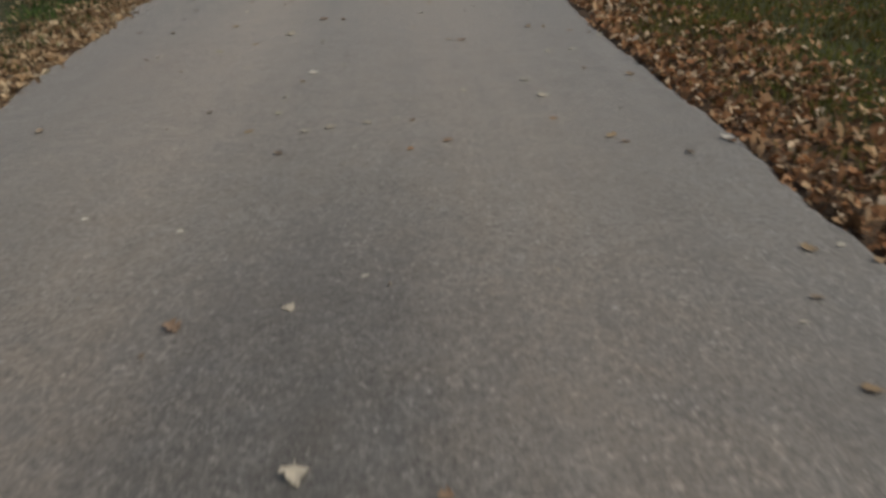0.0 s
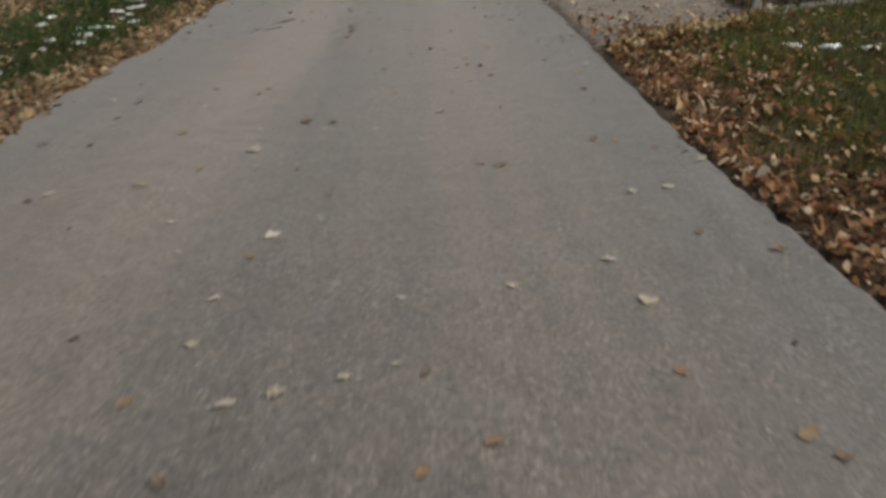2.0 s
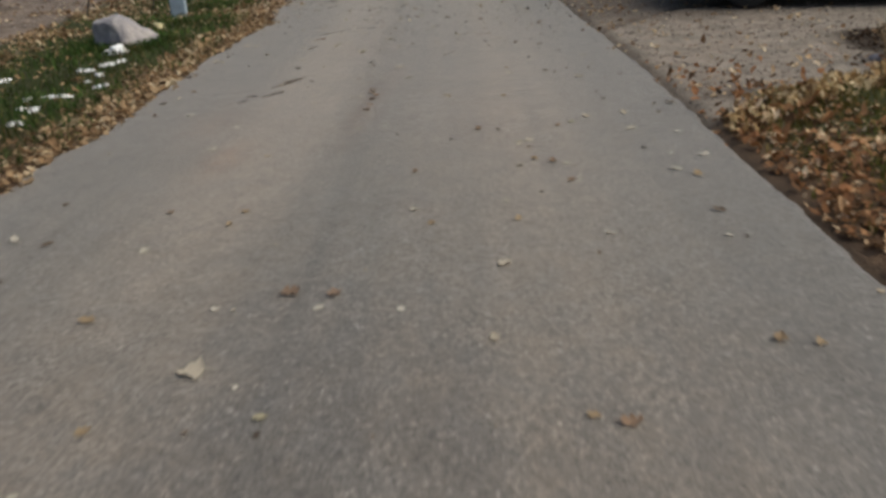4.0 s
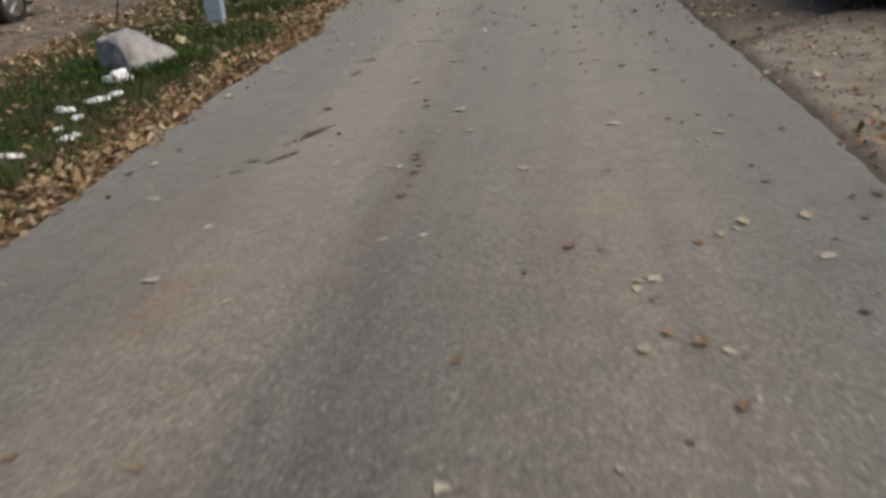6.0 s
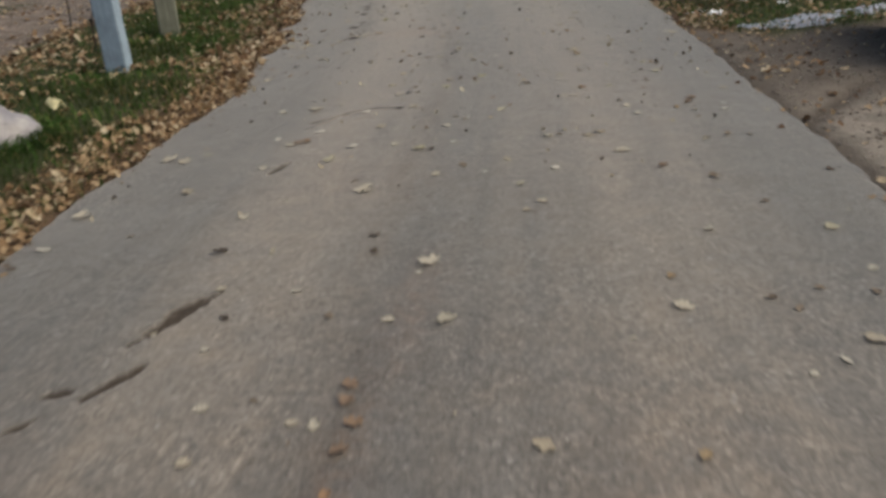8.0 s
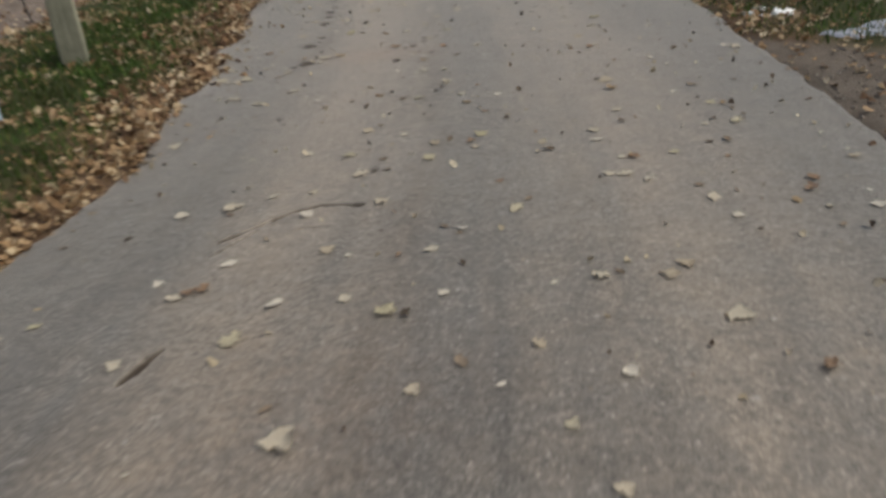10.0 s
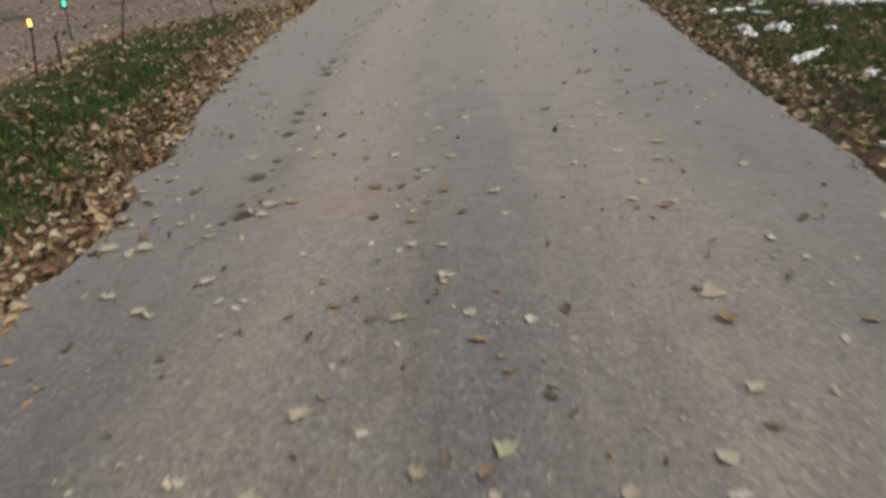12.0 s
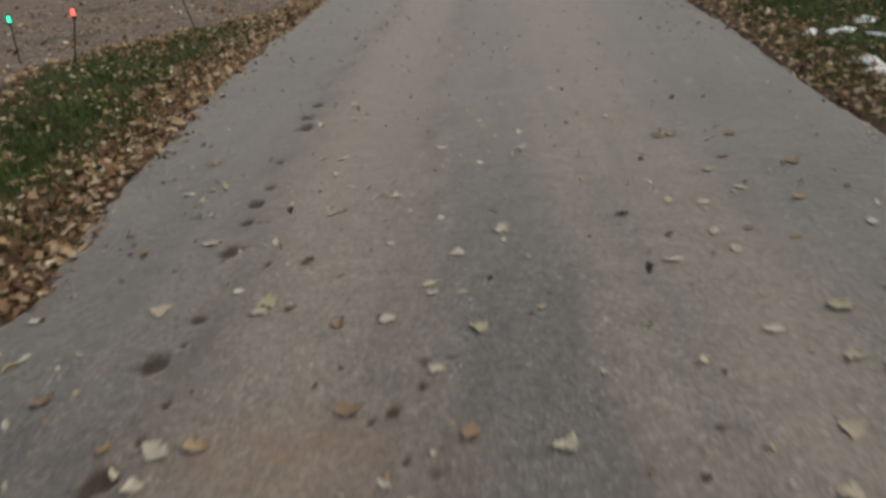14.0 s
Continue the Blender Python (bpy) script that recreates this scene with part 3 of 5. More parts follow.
def bm_tube(r0, r1, length, m=Matrix.Identity(4), sides=14):
    bm = bmesh.new()
    bmesh.ops.create_cone(bm, cap_ends=True, segments=sides, radius1=r0, radius2=r1, depth=length, matrix=m)
    return bm


def bm_stone(size, planes, seed, rough=0.05, detail=4):
    """A worn stone: a ball cut back by slanting planes (normal, distance) and roughened."""
    bm = bmesh.new()
    bmesh.ops.create_icosphere(bm, subdivisions=detail, radius=1.0)
    cuts = [(Vector(n).normalized(), d) for n, d in planes]
    for v in bm.verts:
        for n, d in cuts:
            over = v.co.dot(n) - d
            if over > 0:
                v.co -= n * over * 0.93
        k = 1 + rough * (noise.noise(v.co * 2.1 + Vector((seed, 0, 0))) + 0.5 * noise.noise(v.co * 5.5 + Vector((0, seed, 0))) + 0.22 * noise.noise(v.co * 14))
        v.co = Vector((v.co.x * size[0] * k, v.co.y * size[1] * k, v.co.z * size[2] * k))
    return bm


def ground_z(x, y):
    return float(land_height(np.array([x]), np.array([y]))[0])


# ---------------------------------------------------------------- left verge: boulder, posts, lamps
def build_boulder():
    x, y = -4.56, 13.75
    ob = thing("boulder", (x, y, ground_z(x, y)), 32, label="pale grey-pink granite boulder half sunk in grass", category="boulder")
    planes = (((0.44, -0.08, 0.9), 0.45), ((-1.0, -0.2, 0.08), 0.82), ((-0.76, -0.64, 0.1), 0.66), ((0.52, -0.7, 0.48), 0.56), ((0.05, -1.0, 0.2), 0.74), ((0.1, 0.9, 0.4), 0.6), ((-0.2, 0.02, 0.97), 0.62), ((-0.1, -0.62, 0.78), 0.66))
    shaded(part("stone", bm_stone((0.365, 0.40, 0.48), planes, 3.0, 0.11, 5), ROCK, ob)).location = (0, 0, 0.05)


def build_post(name, x, y, wide, tall, turn, mat, label, lean=0.0):
    z = ground_z(x, y)
    ob = thing(name, (x, y, z - 0.12), turn, label=label, category="post")
    bm = bm_box(wide, wide, tall, (0, 0, tall / 2), 0.018, 2)
    bmesh.ops.subdivide_edges(bm, edges=[e for e in bm.edges if abs(e.verts[0].co.z - e.verts[1].co.z) > 0.5], cuts=14)
    for v in bm.verts:
        s = 0.006 * noise.noise(v.co * 4 + Vector((x, y, 0)))
        v.co.x += s + lean * v.co.z
        v.co.y += 0.006 * noise.noise(v.co * 4 + Vector((7, x, 3)))
        if v.co.z > tall - 0.1:
            v.co.z += 0.02 * noise.noise(v.co * 9)
    part("shaft", bm, mat, ob)
    cap = bm_box(wide * 0.86, wide * 0.86, 0.035, (lean * tall, 0, tall + 0.012), 0.012)
    part("weathered_top", cap, mat, ob)


def build_lamp(x, y, tall, lean, glow, label):
    """A small solar torch on a thin stake: stake, spike, collar, cage and glowing core."""
    ob = thing("garden_lamp", (x, y, ground_z(x, y)), 0, label=label, category="garden lamp", group="garden lamps along the yard")
    bm = bmesh.new()
    rings = []
    for k in range(8):
        h = -0.06 + (tall - 0.04) * k / 7
        ring = [bm.verts.new((0.011 * math.cos(a) + lean * max(h, 0) + 0.006 * math.sin(3 * h), 0.011 * math.sin(a), h)) for a in np.arange(6) * math.pi / 3]
        rings.append(ring)
    for a, b in zip(rings, rings[1:]):
        for i in range(6):
            bm.faces.new((a[i], a[(i + 1) % 6], b[(i + 1) % 6], b[i]))
    part("stake", bm, BLACK_PLASTIC, ob)
    top = lean * (tall - 0.1)
    part("collar", bm_tube(0.014, 0.026, 0.05, Matrix.Translation((top, 0, tall - 0.115)), 10), BLACK_PLASTIC, ob)
    if glow:
        head = bm_tube(0.021, 0.019, 0.085, Matrix.Translation((top, 0, tall - 0.052)), 12)
        bmesh.ops.bevel(head, geom=head.edges[:], offset=0.008, segments=1, affect="EDGES")
        part("glowing_head", head, LAMP_GLOW[glow], ob, "lit %s lamp head" % glow)
    part("cap", bm_tube(0.022, 0.012, 0.016, Matrix.Translation((top, 0, tall - 0.002)), 12), BLACK_PLASTIC, ob)
    foot = bm_box(0.05, 0.012, 0.016, (0.012, 0, 0.008), 0.003)
    part("foot_bar", foot, BLACK_PLASTIC, ob)


build_boulder()
build_post("painted_post", -4.80, 16.09, 0.205, 1.35, 12, PAINTED_WOOD, "thick square post with weathered pale blue-grey paint")
build_post("timber_post", -5.24, 18.10, 0.23, 1.30, 28, OLD_WOOD, "thick square grey-green weathered timber post", 0.01)
for x, y, tall, lean, glow, words in (
        (-6.32, 16.40, 0.62, 0.30, "blue", "leaning thin black solar stake lamp with lit blue head"),
        (-5.54, 16.98, 0.46, 0.05, "", "short thin black unlit solar stake lamp behind a post"),
        (-6.86, 18.69, 0.58, 0.08, "", "thin black unlit solar stake lamp beside the gravel"),
        (-6.88, 19.20, 0.56, 0.30, "white", "leaning thin black solar stake lamp with warm white glow"),
        (-7.30, 20.69, 0.58, -0.16, "", "leaning thin black unlit solar stake lamp"),
        (-7.11, 22.65, 0.50, 0.05, "", "thin black unlit solar stake lamp at the gravel's edge"),
        (-7.08, 22.08, 0.68, 0.17, "yellow", "thin black solar torch with yellow flame glow"),
        (-8.57, 25.30, 0.60, 0.05, "cyan", "thin black solar stake lamp with cyan glow"),
        (-7.45, 24.77, 0.66, 0.28, "red", "leaning thin black solar stake lamp with red glow"),
        (-6.90, 27.00, 0.60, -0.25, "", "leaning thin black unlit solar stake lamp far along the yard")):
    build_lamp(x, y, tall, lean, glow, words)


# ---------------------------------------------------------------- snow
def build_snow(x, y, long, wide, turn, tall=0.035, mat=None, label="thin melting patch of white snow on the grass"):
    """A broken patch: a few flat ragged islands of snow that lie close together."""
    rng = random.Random(int(x * 1000) * 7919 + int(y * 1000))
    bm = bmesh.new()
    rings, sides = 5, 22
    pieces = 1 if long < 0.13 or mat else rng.choice((3, 4, 5))
    for piece in range(pieces):
        share = 1.0 if pieces == 1 else rng.uniform(0.38, 0.72)
        ox, oy = (0, 0) if pieces == 1 else (rng.uniform(-0.36, 0.36) * long, rng.uniform(-0.36, 0.36) * wide)
        phase, top_h = rng.uniform(0, 50), (0.12 if mat else 0.28) * tall * rng.uniform(0.6, 1.2)
        top = bm.verts.new((ox, oy, top_h))
        last = None
        for r in range(1, rings + 1):
            f = r / rings
            ring = []
            for i in range(sides):
                a = 2 * math.pi * i / sides
                reach = 1 + 0.95 * noise.noise(Vector((1.7 * math.cos(a) + phase, 1.7 * math.sin(a), 0))) + 0.6 * noise.noise(Vector((4.5 * math.cos(a), 4.5 * math.sin(a) + phase, 2)))
                px, py = ox + 0.5 * long * share * reach * f * math.cos(a), oy + 0.5 * wide * share * reach * f * math.sin(a)
                h = top_h * (1 - f ** 4) * (1 + 0.8 * noise.noise(Vector((px * 16 + phase, py * 16, 1)))) - (0.03 if r == rings else 0.004 * f)
                ring.append(bm.verts.new((px, py, h)))
            for i in range(sides):
                j = (i + 1) % sides
                bm.faces.new((top, ring[i], ring[j]) if last is None else (last[i], ring[i], ring[j], last[j]))
            last = ring
    ob = shaded(part("snow_patch", bm, mat or SNOW))
    ob.matrix_basis = pose(x, y, ground_z(x, y) + 0.014, 0, 0, turn)
    tagged(ob, label, "snow patch", "melting snow patches")


SNOW_LEFT = ((-4.26, 12.12, 0.19, 0.13, 30, 0.05), (-4.17, 12.44, 0.34, 0.10, 35, 0.06), (-4.13, 12.62, 0.14, 0.12, 20, 0.05), (-4.76, 11.28, 0.14, 0.12, 0, 0.04), (-4.92, 11.83, 0.18, 0.12, 10, 0.04),
             (-4.2, 10.96, 0.11, 0.12, 0, 0.04), (-3.98, 11.06, 0.30, 0.08, 30, 0.045), (-3.93, 10.58, 0.13, 0.13, 0, 0.045), (-4.07, 10.64, 0.11, 0.08, 0, 0.035), (-4.18, 10.29, 0.16, 0.12, 15, 0.04),
             (-3.84, 10.15, 0.17, 0.06, 20, 0.035), (-3.82, 11.5, 0.12, 0.11, 0, 0.04), (-4.05, 11.95, 0.13, 0.09, 0, 0.04), (-4.05, 9.84, 0.1, 0.08, 0, 0.03), (-4.01, 11.67, 0.08, 0.06, 0, 0.03),
             (-4.95, 10.15, 0.5, 0.26, 50, 0.06), (-4.73, 9.3, 0.3, 0.13, 15, 0.05), (-4.67, 9.91, 0.2, 0.1, 0, 0.04), (-4.12, 8.98, 0.42, 0.08, 8, 0.04))
SNOW_RIGHT = ((2.88, 9.84, 0.15, 0.10, 0, 0.05), (3.26, 9.82, 0.26, 0.10, 10, 0.04), (3.5, 9.7, 0.2, 0.09, 0, 0.035), (1.07, 22.3, 0.34, 0.5, 0, 0.045), (0.70, 22.05, 0.24, 0.2, 10, 0.035),
              (0.92, 20.78, 0.18, 0.42, 0, 0.05), (1.26, 19.71, 0.12, 0.12, 0, 0.03), (0.75, 18.25, 0.11, 0.14, 0, 0.035), (0.95, 18.06, 0.19, 0.2, 15, 0.05), (0.87, 18.4, 0.1, 0.08, 0, 0.03),
              (2.0, 23.8, 0.8, 0.3, 0, 0.05), (2.6, 23.75, 0.9, 0.34, 0, 0.05), (3.3, 23.8, 0.8, 0.3, 0, 0.05), (1.37, 18.87, 0.09, 0.1, 0, 0.03), (1.19, 19.97, 0.15, 0.1, 0, 0.03), (0.76, 22.4, 0.2, 0.2, 0, 0.035), (0.92, 23.6, 0.2, 0.2, 0, 0.04),
              (0.65, 23.63, 0.2, 0.16, 0, 0.035), (1.25, 24.07, 0.26, 0.22, 0, 0.04), (1.12, 23.25, 0.12, 0.16, 0, 0.03), (1.5, 22.0, 0.16, 0.1, 0, 0.03), (2.24, 20.54, 0.2, 0.1, 0, 0.03), (1.75, 18.6, 0.16, 0.09, 0, 0.03), (2.1, 19.1, 0.3, 0.12, 0, 0.035))
for px, py, long, wide, turn, tall in SNOW_LEFT:
    build_snow(px, py, 0.72 * long, 1.25 * wide, turn + 25 * math.sin(px * 40), tall)
for px, py, long, wide, turn, tall in SNOW_RIGHT:
    build_snow(px, py, 0.78 * long, 1.7 * wide, turn + 40 * math.sin(py * 9), tall)


def build_snow_lump(x, y, size, label):
    ob = shaded(part("snow_lump", bm_stone(size, (((0.25, -0.5, 0.82), 0.5), ((-0.7, -0.6, 0.3), 0.6), ((0.8, -0.3, 0.4), 0.7), ((-0.4, 0.3, 0.85), 0.6)), 8.0, 0.32, 4), SNOW))
    ob.matrix_basis = pose(x, y, ground_z(x, y) + 0.3 * size[2], 0, 0, 30)
    tagged(ob, label, "snow lump")


build_snow_lump(-4.42, 13.18, (0.125, 0.085, 0.09), "small lump of white snow beside the boulder")


# ---------------------------------------------------------------- dirt drive: stones, kerb, plant
def build_small_stone(name, x, y, size, seed, mat, label, category):
    ob = shaded(part(name, bm_stone(size, (((0.3, -0.6, 0.7), 0.7), ((-0.8, 0.1, 0.5), 0.75), ((0.1, 0.8, 0.5), 0.8)), seed, 0.1, 3), mat))
    ob.matrix_basis = pose(x, y, ground_z(x, y) + size[2] * 0.35, 0, 0, seed * 40)
    tagged(ob, label, category)


build_snow(1.74, 17.42, 1.05, 0.5, 28, 0.05, OLD_SNOW, "flat patch of grey-blue old snow at the drive's edge")
build_snow(2.45, 17.95, 0.8, 0.42, 30, 0.05, OLD_SNOW, "flat patch of grey-blue old snow at the drive's edge")
build_snow(1.22, 17.25, 0.42, 0.26, 10, 0.04, OLD_SNOW, "small patch of grey-blue old snow with leaves")
build_small_stone("white_stone", 3.17, 11.78, (0.065, 0.055, 0.15), 2.1, WHITE_ROCK, "small white stone at the corner of the lawn", "stone")
build_small_stone("white_stone", 3.33, 11.86, (0.06, 0.05, 0.07), 5.2, WHITE_ROCK, "small white stone beside a dry plant", "stone")
build_small_stone("grey_stone", 3.05, 11.95, (0.07, 0.06, 0.04), 3.4, ROCK, "small grey stone on the drive's edge", "stone")


def build_path_edge():
    line = ((3.30, 11.72), (3.75, 12.22), (4.25, 12.52), (4.75, 12.80), (5.15, 13.35), (5.55, 14.1), (6.6, 15.2), (8.5, 16.6))
    for k, (a, b) in enumerate(zip(line, line[1:])):
        a, b = Vector((*a, 0)), Vector((*b, 0))
        d = b - a
        bm = bm_box(d.length - 0.012, 0.24, 0.12, (0, 0, -0.035), 0.015)
        ob = part("kerb_stone", bm, CONCRETE, path)
        ob.matrix_basis = pose(*((a + b) / 2).xy, 0.0, 0, 0, math.degrees(math.atan2(d.y, d.x)))


path = thing("kerb_edging", (0, 0, 0), label="curved weathered concrete edging beside the lawn", category="edging", kind="structure")
build_path_edge()


def build_tuft(x, y, blades, tall, seed, name="dry_grass_tuft", label="clump of upright dry straw-coloured grass", mat=None):
    rng = random.Random(seed)
    bm = bmesh.new()
    for _ in range(blades):
        a, r = rng.uniform(0, 6.283), rng.uniform(0, 0.13)
        h, out, w = tall * rng.uniform(0.5, 1.1), rng.uniform(0.1, 0.75) * tall, rng.uniform(0.003, 0.007)
        ca, sa = math.cos(a), math.sin(a)
        pts = [(r * ca + out * f * f * ca, r * sa + out * f * f * sa, h * f * (1.15 - 0.25 * f) - 0.02) for f in (0, 0.45, 0.8, 1)]
        left = [bm.verts.new((p[0] - sa * w * (1 - 0.8 * k / 3), p[1] + ca * w * (1 - 0.8 * k / 3), p[2])) for k, p in enumerate(pts)]
        right = [bm.verts.new((p[0] + sa * w * (1 - 0.8 * k / 3), p[1] - ca * w * (1 - 0.8 * k / 3), p[2])) for k, p in enumerate(pts)]
        for k in range(3):
            bm.faces.new((left[k], right[k], right[k + 1], left[k + 1]))
    ob = part(name, bm, mat or STRAW)
    ob.matrix_basis = pose(x, y, ground_z(x, y), 0, 0, 0)
    tagged(ob, label, "grass clump", "dry grass clumps")


for k, (x, y, n, h) in enumerate(((3.21, 11.88, 160, 0.33), (2.55, 10.75, 90, 0.11), (1.75, 10.3, 70, 0.09))):
    build_tuft(x, y, n, h, 31 + k)


# ---------------------------------------------------------------- parked cars
def build_car(place, turn, paint, label):
    """A parked saloon, built once round its middle, nose along +x."""
    car = thing("parked_car", place, turn, label=label, category="car", group="parked cars")
    half, base, wide = 2.15, 1.25, 0.86
    # lower body with wheel arches, drawn as a side outline and filled across
    side = [(-half, 0.42), (-half + 0.06, 0.28)]
    for c in (-base, base):
        side += [(c + 0.36 * math.cos(a), 0.28 + 0.36 * math.sin(a)) for a in np.linspace(math.pi, 0, 11)]
    side += [(half - 0.12, 0.28), (half, 0.42), (half - 0.02, 0.62), (half - 0.25, 0.76), (0.95, 0.88), (-1.5, 0.93), (-half + 0.05, 0.84)]
    bm = bmesh.new()
    rows = []
    for w, inset in ((-wide, 0.05), (-wide + 0.06, 0.0), (wide - 0.06, 0.0), (wide, 0.05)):
        rows.append([bm.verts.new((x * (1 - inset * 0.4), w, z - inset * (0.9 if z > 0.7 else 0.0))) for x, z in side])
    n = len(side)
    for a, b in zip(rows, rows[1:]):
        for i in range(n):
            bm.faces.new((a[i], a[(i + 1) % n], b[(i + 1) % n], b[i]))
    bm.faces.new(rows[0][::-1])
    bm.faces.new(rows[-1])
    bmesh.ops.recalc_face_normals(bm, faces=bm.faces[:])
    part("body", bm, paint, car)
    # cabin: roof on a tapered glass house
    low, high = ((-1.55, 0.86), (0.9, 0.86)), ((-0.95, 1.40), (0.15, 1.42))
    bm = bmesh.new()
    corners = []
    for (pts, w) in ((low, 0.76), (high, 0.58)):
        corners.append([bm.verts.new((pts[i][0], s * w, pts[i][1])) for i, s in ((0, -1), (1, -1), (1, 1), (0, 1))])
    for i in range(4):
        bm.faces.new((corners[0][i], corners[0][(i + 1) % 4], corners[1][(i + 1) % 4], corners[1][i]))
    bm.faces.new(corners[1])
    bmesh.ops.bevel(bm, geom=bm.edges[:], offset=0.03, segments=2, affect="EDGES")
    bmesh.ops.recalc_face_normals(bm, faces=bm.faces[:])
    part("glass_house", bm, GLASS, car, "dark tinted windows")
    part("roof", bm_box(1.2, 1.2, 0.05, (-0.4, 0, 1.43), 0.022, 3), paint, car)
    for x in (-0.32,):
        for s in (-1, 1):
            pillar = bm_box(0.07, 0.03, 0.58, (x, s * 0.685, 1.14), 0.008)
            bmesh.ops.rotate(pillar, verts=pillar.verts[:], cent=(x, s * 0.685, 1.14), matrix=Matrix.Rotation(s * 0.32, 3, "X"))
            part("pillar", pillar, paint, car)
    part("underbody", bm_box(3.7, 1.5, 0.12, (0, 0, 0.27), 0.03), BLACK_PLASTIC, car, "black plastic underside")
    for s in (-1, 1):
        part("sill", bm_box(1.7, 0.06, 0.10, (0, s * 0.85, 0.27), 0.02), BLACK_PLASTIC, car)
        part("headlamp", bm_box(0.14, 0.34, 0.12, (half - 0.12, s * 0.62, 0.66), 0.03), LENS_WHITE, car, "clear headlamp")
        part("tail_lamp", bm_box(0.10, 0.30, 0.14, (-half + 0.07, s * 0.62, 0.72), 0.03), LENS_RED, car, "red tail lamp")
        part("mirror", bm_box(0.12, 0.18, 0.11, (0.62, s * 0.92, 0.97), 0.03), paint, car)
        part("door_handle", bm_box(0.16, 0.025, 0.025, (-0.15, s * 0.865, 0.78), 0.008), STEEL, car)
    for s in (-1, 1):
        part("bumper", bm_box(0.12, 1.55, 0.16, (s * (half - 0.02), 0, 0.40), 0.04, 3), BLACK_PLASTIC, car)
    for x in (-base, base):
        for s in (-1, 1):
            across = Matrix.Translation((x, s * 0.77, 0.31)) @ Matrix.Rotation(math.pi / 2, 4, "X")
            tyre = bm_tube(0.31, 0.31, 0.2, across, 28)
            bmesh.ops.bevel(tyre, geom=tyre.edges[:], offset=0.03, segments=2, affect="EDGES")
            wheel = part("wheel", tyre, RUBBER, car, "black rubber tyre")
            rim = bm_tube(0.2, 0.17, 0.03, Matrix.Translation((x, s * 0.878, 0.31)) @ Matrix.Rotation(s * -math.pi / 2, 4, "X"), 20)
            part("rim", rim, STEEL, wheel, "silver alloy rim")
            for k in range(5):
                a = k * 2 * math.pi / 5
                spoke = bm_box(0.045, 0.02, 0.15, (0, 0, 0.095), 0.006)
                bmesh.ops.transform(spoke, verts=spoke.verts[:], matrix=Matrix.Translation((x, s * 0.897, 0.31)) @ Matrix.Rotation(a, 4, "Y"))
                part("spoke", spoke, STEEL, wheel)


build_car((4.2, 16.1, -0.02), -6, DARK_PAINT, "black saloon car parked on the dirt drive")
build_car((-9.06, 15.78, -0.05), 90, SILVER_PAINT, "silver saloon car parked on the gravel yard")


# ---------------------------------------------------------------- leaves
def leaf_mesh(name, shape, seed):
    """A fallen leaf about one unit long: folded along its midrib, curled, with a stalk."""
    rng = random.Random(seed)
    curl, fold, twist = rng.uniform(0.05, 0.5), rng.uniform(0.05, 0.4), rng.uniform(-0.4, 0.4)
    n = 9
    verts, faces = [], []
    for k in range(n):
        f = k / (n - 1)
        if shape == "oval":
            w = 0.36 * math.sin(math.pi * min(1, f * 0.96 + 0.02)) ** 0.75 * (1.12 - 0.45 * f)
        elif shape == "heart":
            w = 0.5 * math.sin(math.pi * min(1, f ** 0.7 * 0.97 + 0.03)) ** 0.7 * (1.15 - 0.5 * f)
        else:
            w = (0.42 if k % 3 else 0.2) * math.sin(math.pi * min(1, f * 0.9 + 0.06)) ** 0.6 + 0.02
        w *= 1 + 0.3 * rng.uniform(-1, 1)
        lift = curl * (f - 0.45) ** 2 * 1.1
        for s in (-1, -0.5, 0, 0.5, 1):
            verts.append((f - 0.5 + 0.05 * rng.uniform(-1, 1) * abs(s), s * w * (1 + 0.2 * rng.uniform(-1, 1)), lift + fold * abs(s) * w * 0.9 + twist * s * w * (f - 0.5) + 0.07 * rng.uniform(-1, 1) * abs(s)))
    for k in range(n - 1):
        for j in range(4):
            a = k * 5 + j
            faces.append((a, a + 5, a + 6, a + 1))
    b = len(verts)
    z0 = curl * 0.45 ** 2 * 1.1
    verts += [(-0.5, 0.018, z0), (-0.5, -0.018, z0), (-0.86, 0.06 + 0.012, 0.03), (-0.86, 0.06 - 0.012, 0.03)]
    faces.append((b, b + 1, b + 3, b + 2))
    low = min(v[2] for v in verts)
    me = bpy.data.meshes.new(name)
    me.from_pydata([(x, y, z - low) for x, y, z in verts], [], faces)
    me.polygons.foreach_set("use_smooth", np.ones(len(faces), bool))
    return me


LEAF_WORDS = {
    "p": ("fallen_leaf", "curled cream-yellow fallen leaf on the asphalt"),
    "t": ("fallen_leaf", "dry tan fallen leaf on the asphalt"),
    "o": ("fallen_leaf", "crumpled orange-brown fallen leaf on the asphalt"),
    "w": ("fallen_leaf", "pale upturned fallen leaf on the asphalt"),
    "d": ("curled_leaf", "small dark brown curled leaf on the asphalt"),
}
LEAF_SHAPES = {}
for key, shapes in (("p", ("heart", "oval", "heart", "lobed")), ("t", ("oval", "lobed", "heart")), ("o", ("lobed", "lobed", "oval")), ("w", ("heart", "oval", "oval")), ("d", ("oval", "oval", "lobed"))):
    LEAF_SHAPES[key] = []
    for k, s in enumerate(shapes):
        LEAF_SHAPES[key].append(leaf_mesh("leaf_shape", s, 100 * ord(key) + k))
        LEAF_SHAPES[key][-1].materials.append(LEAF[key])

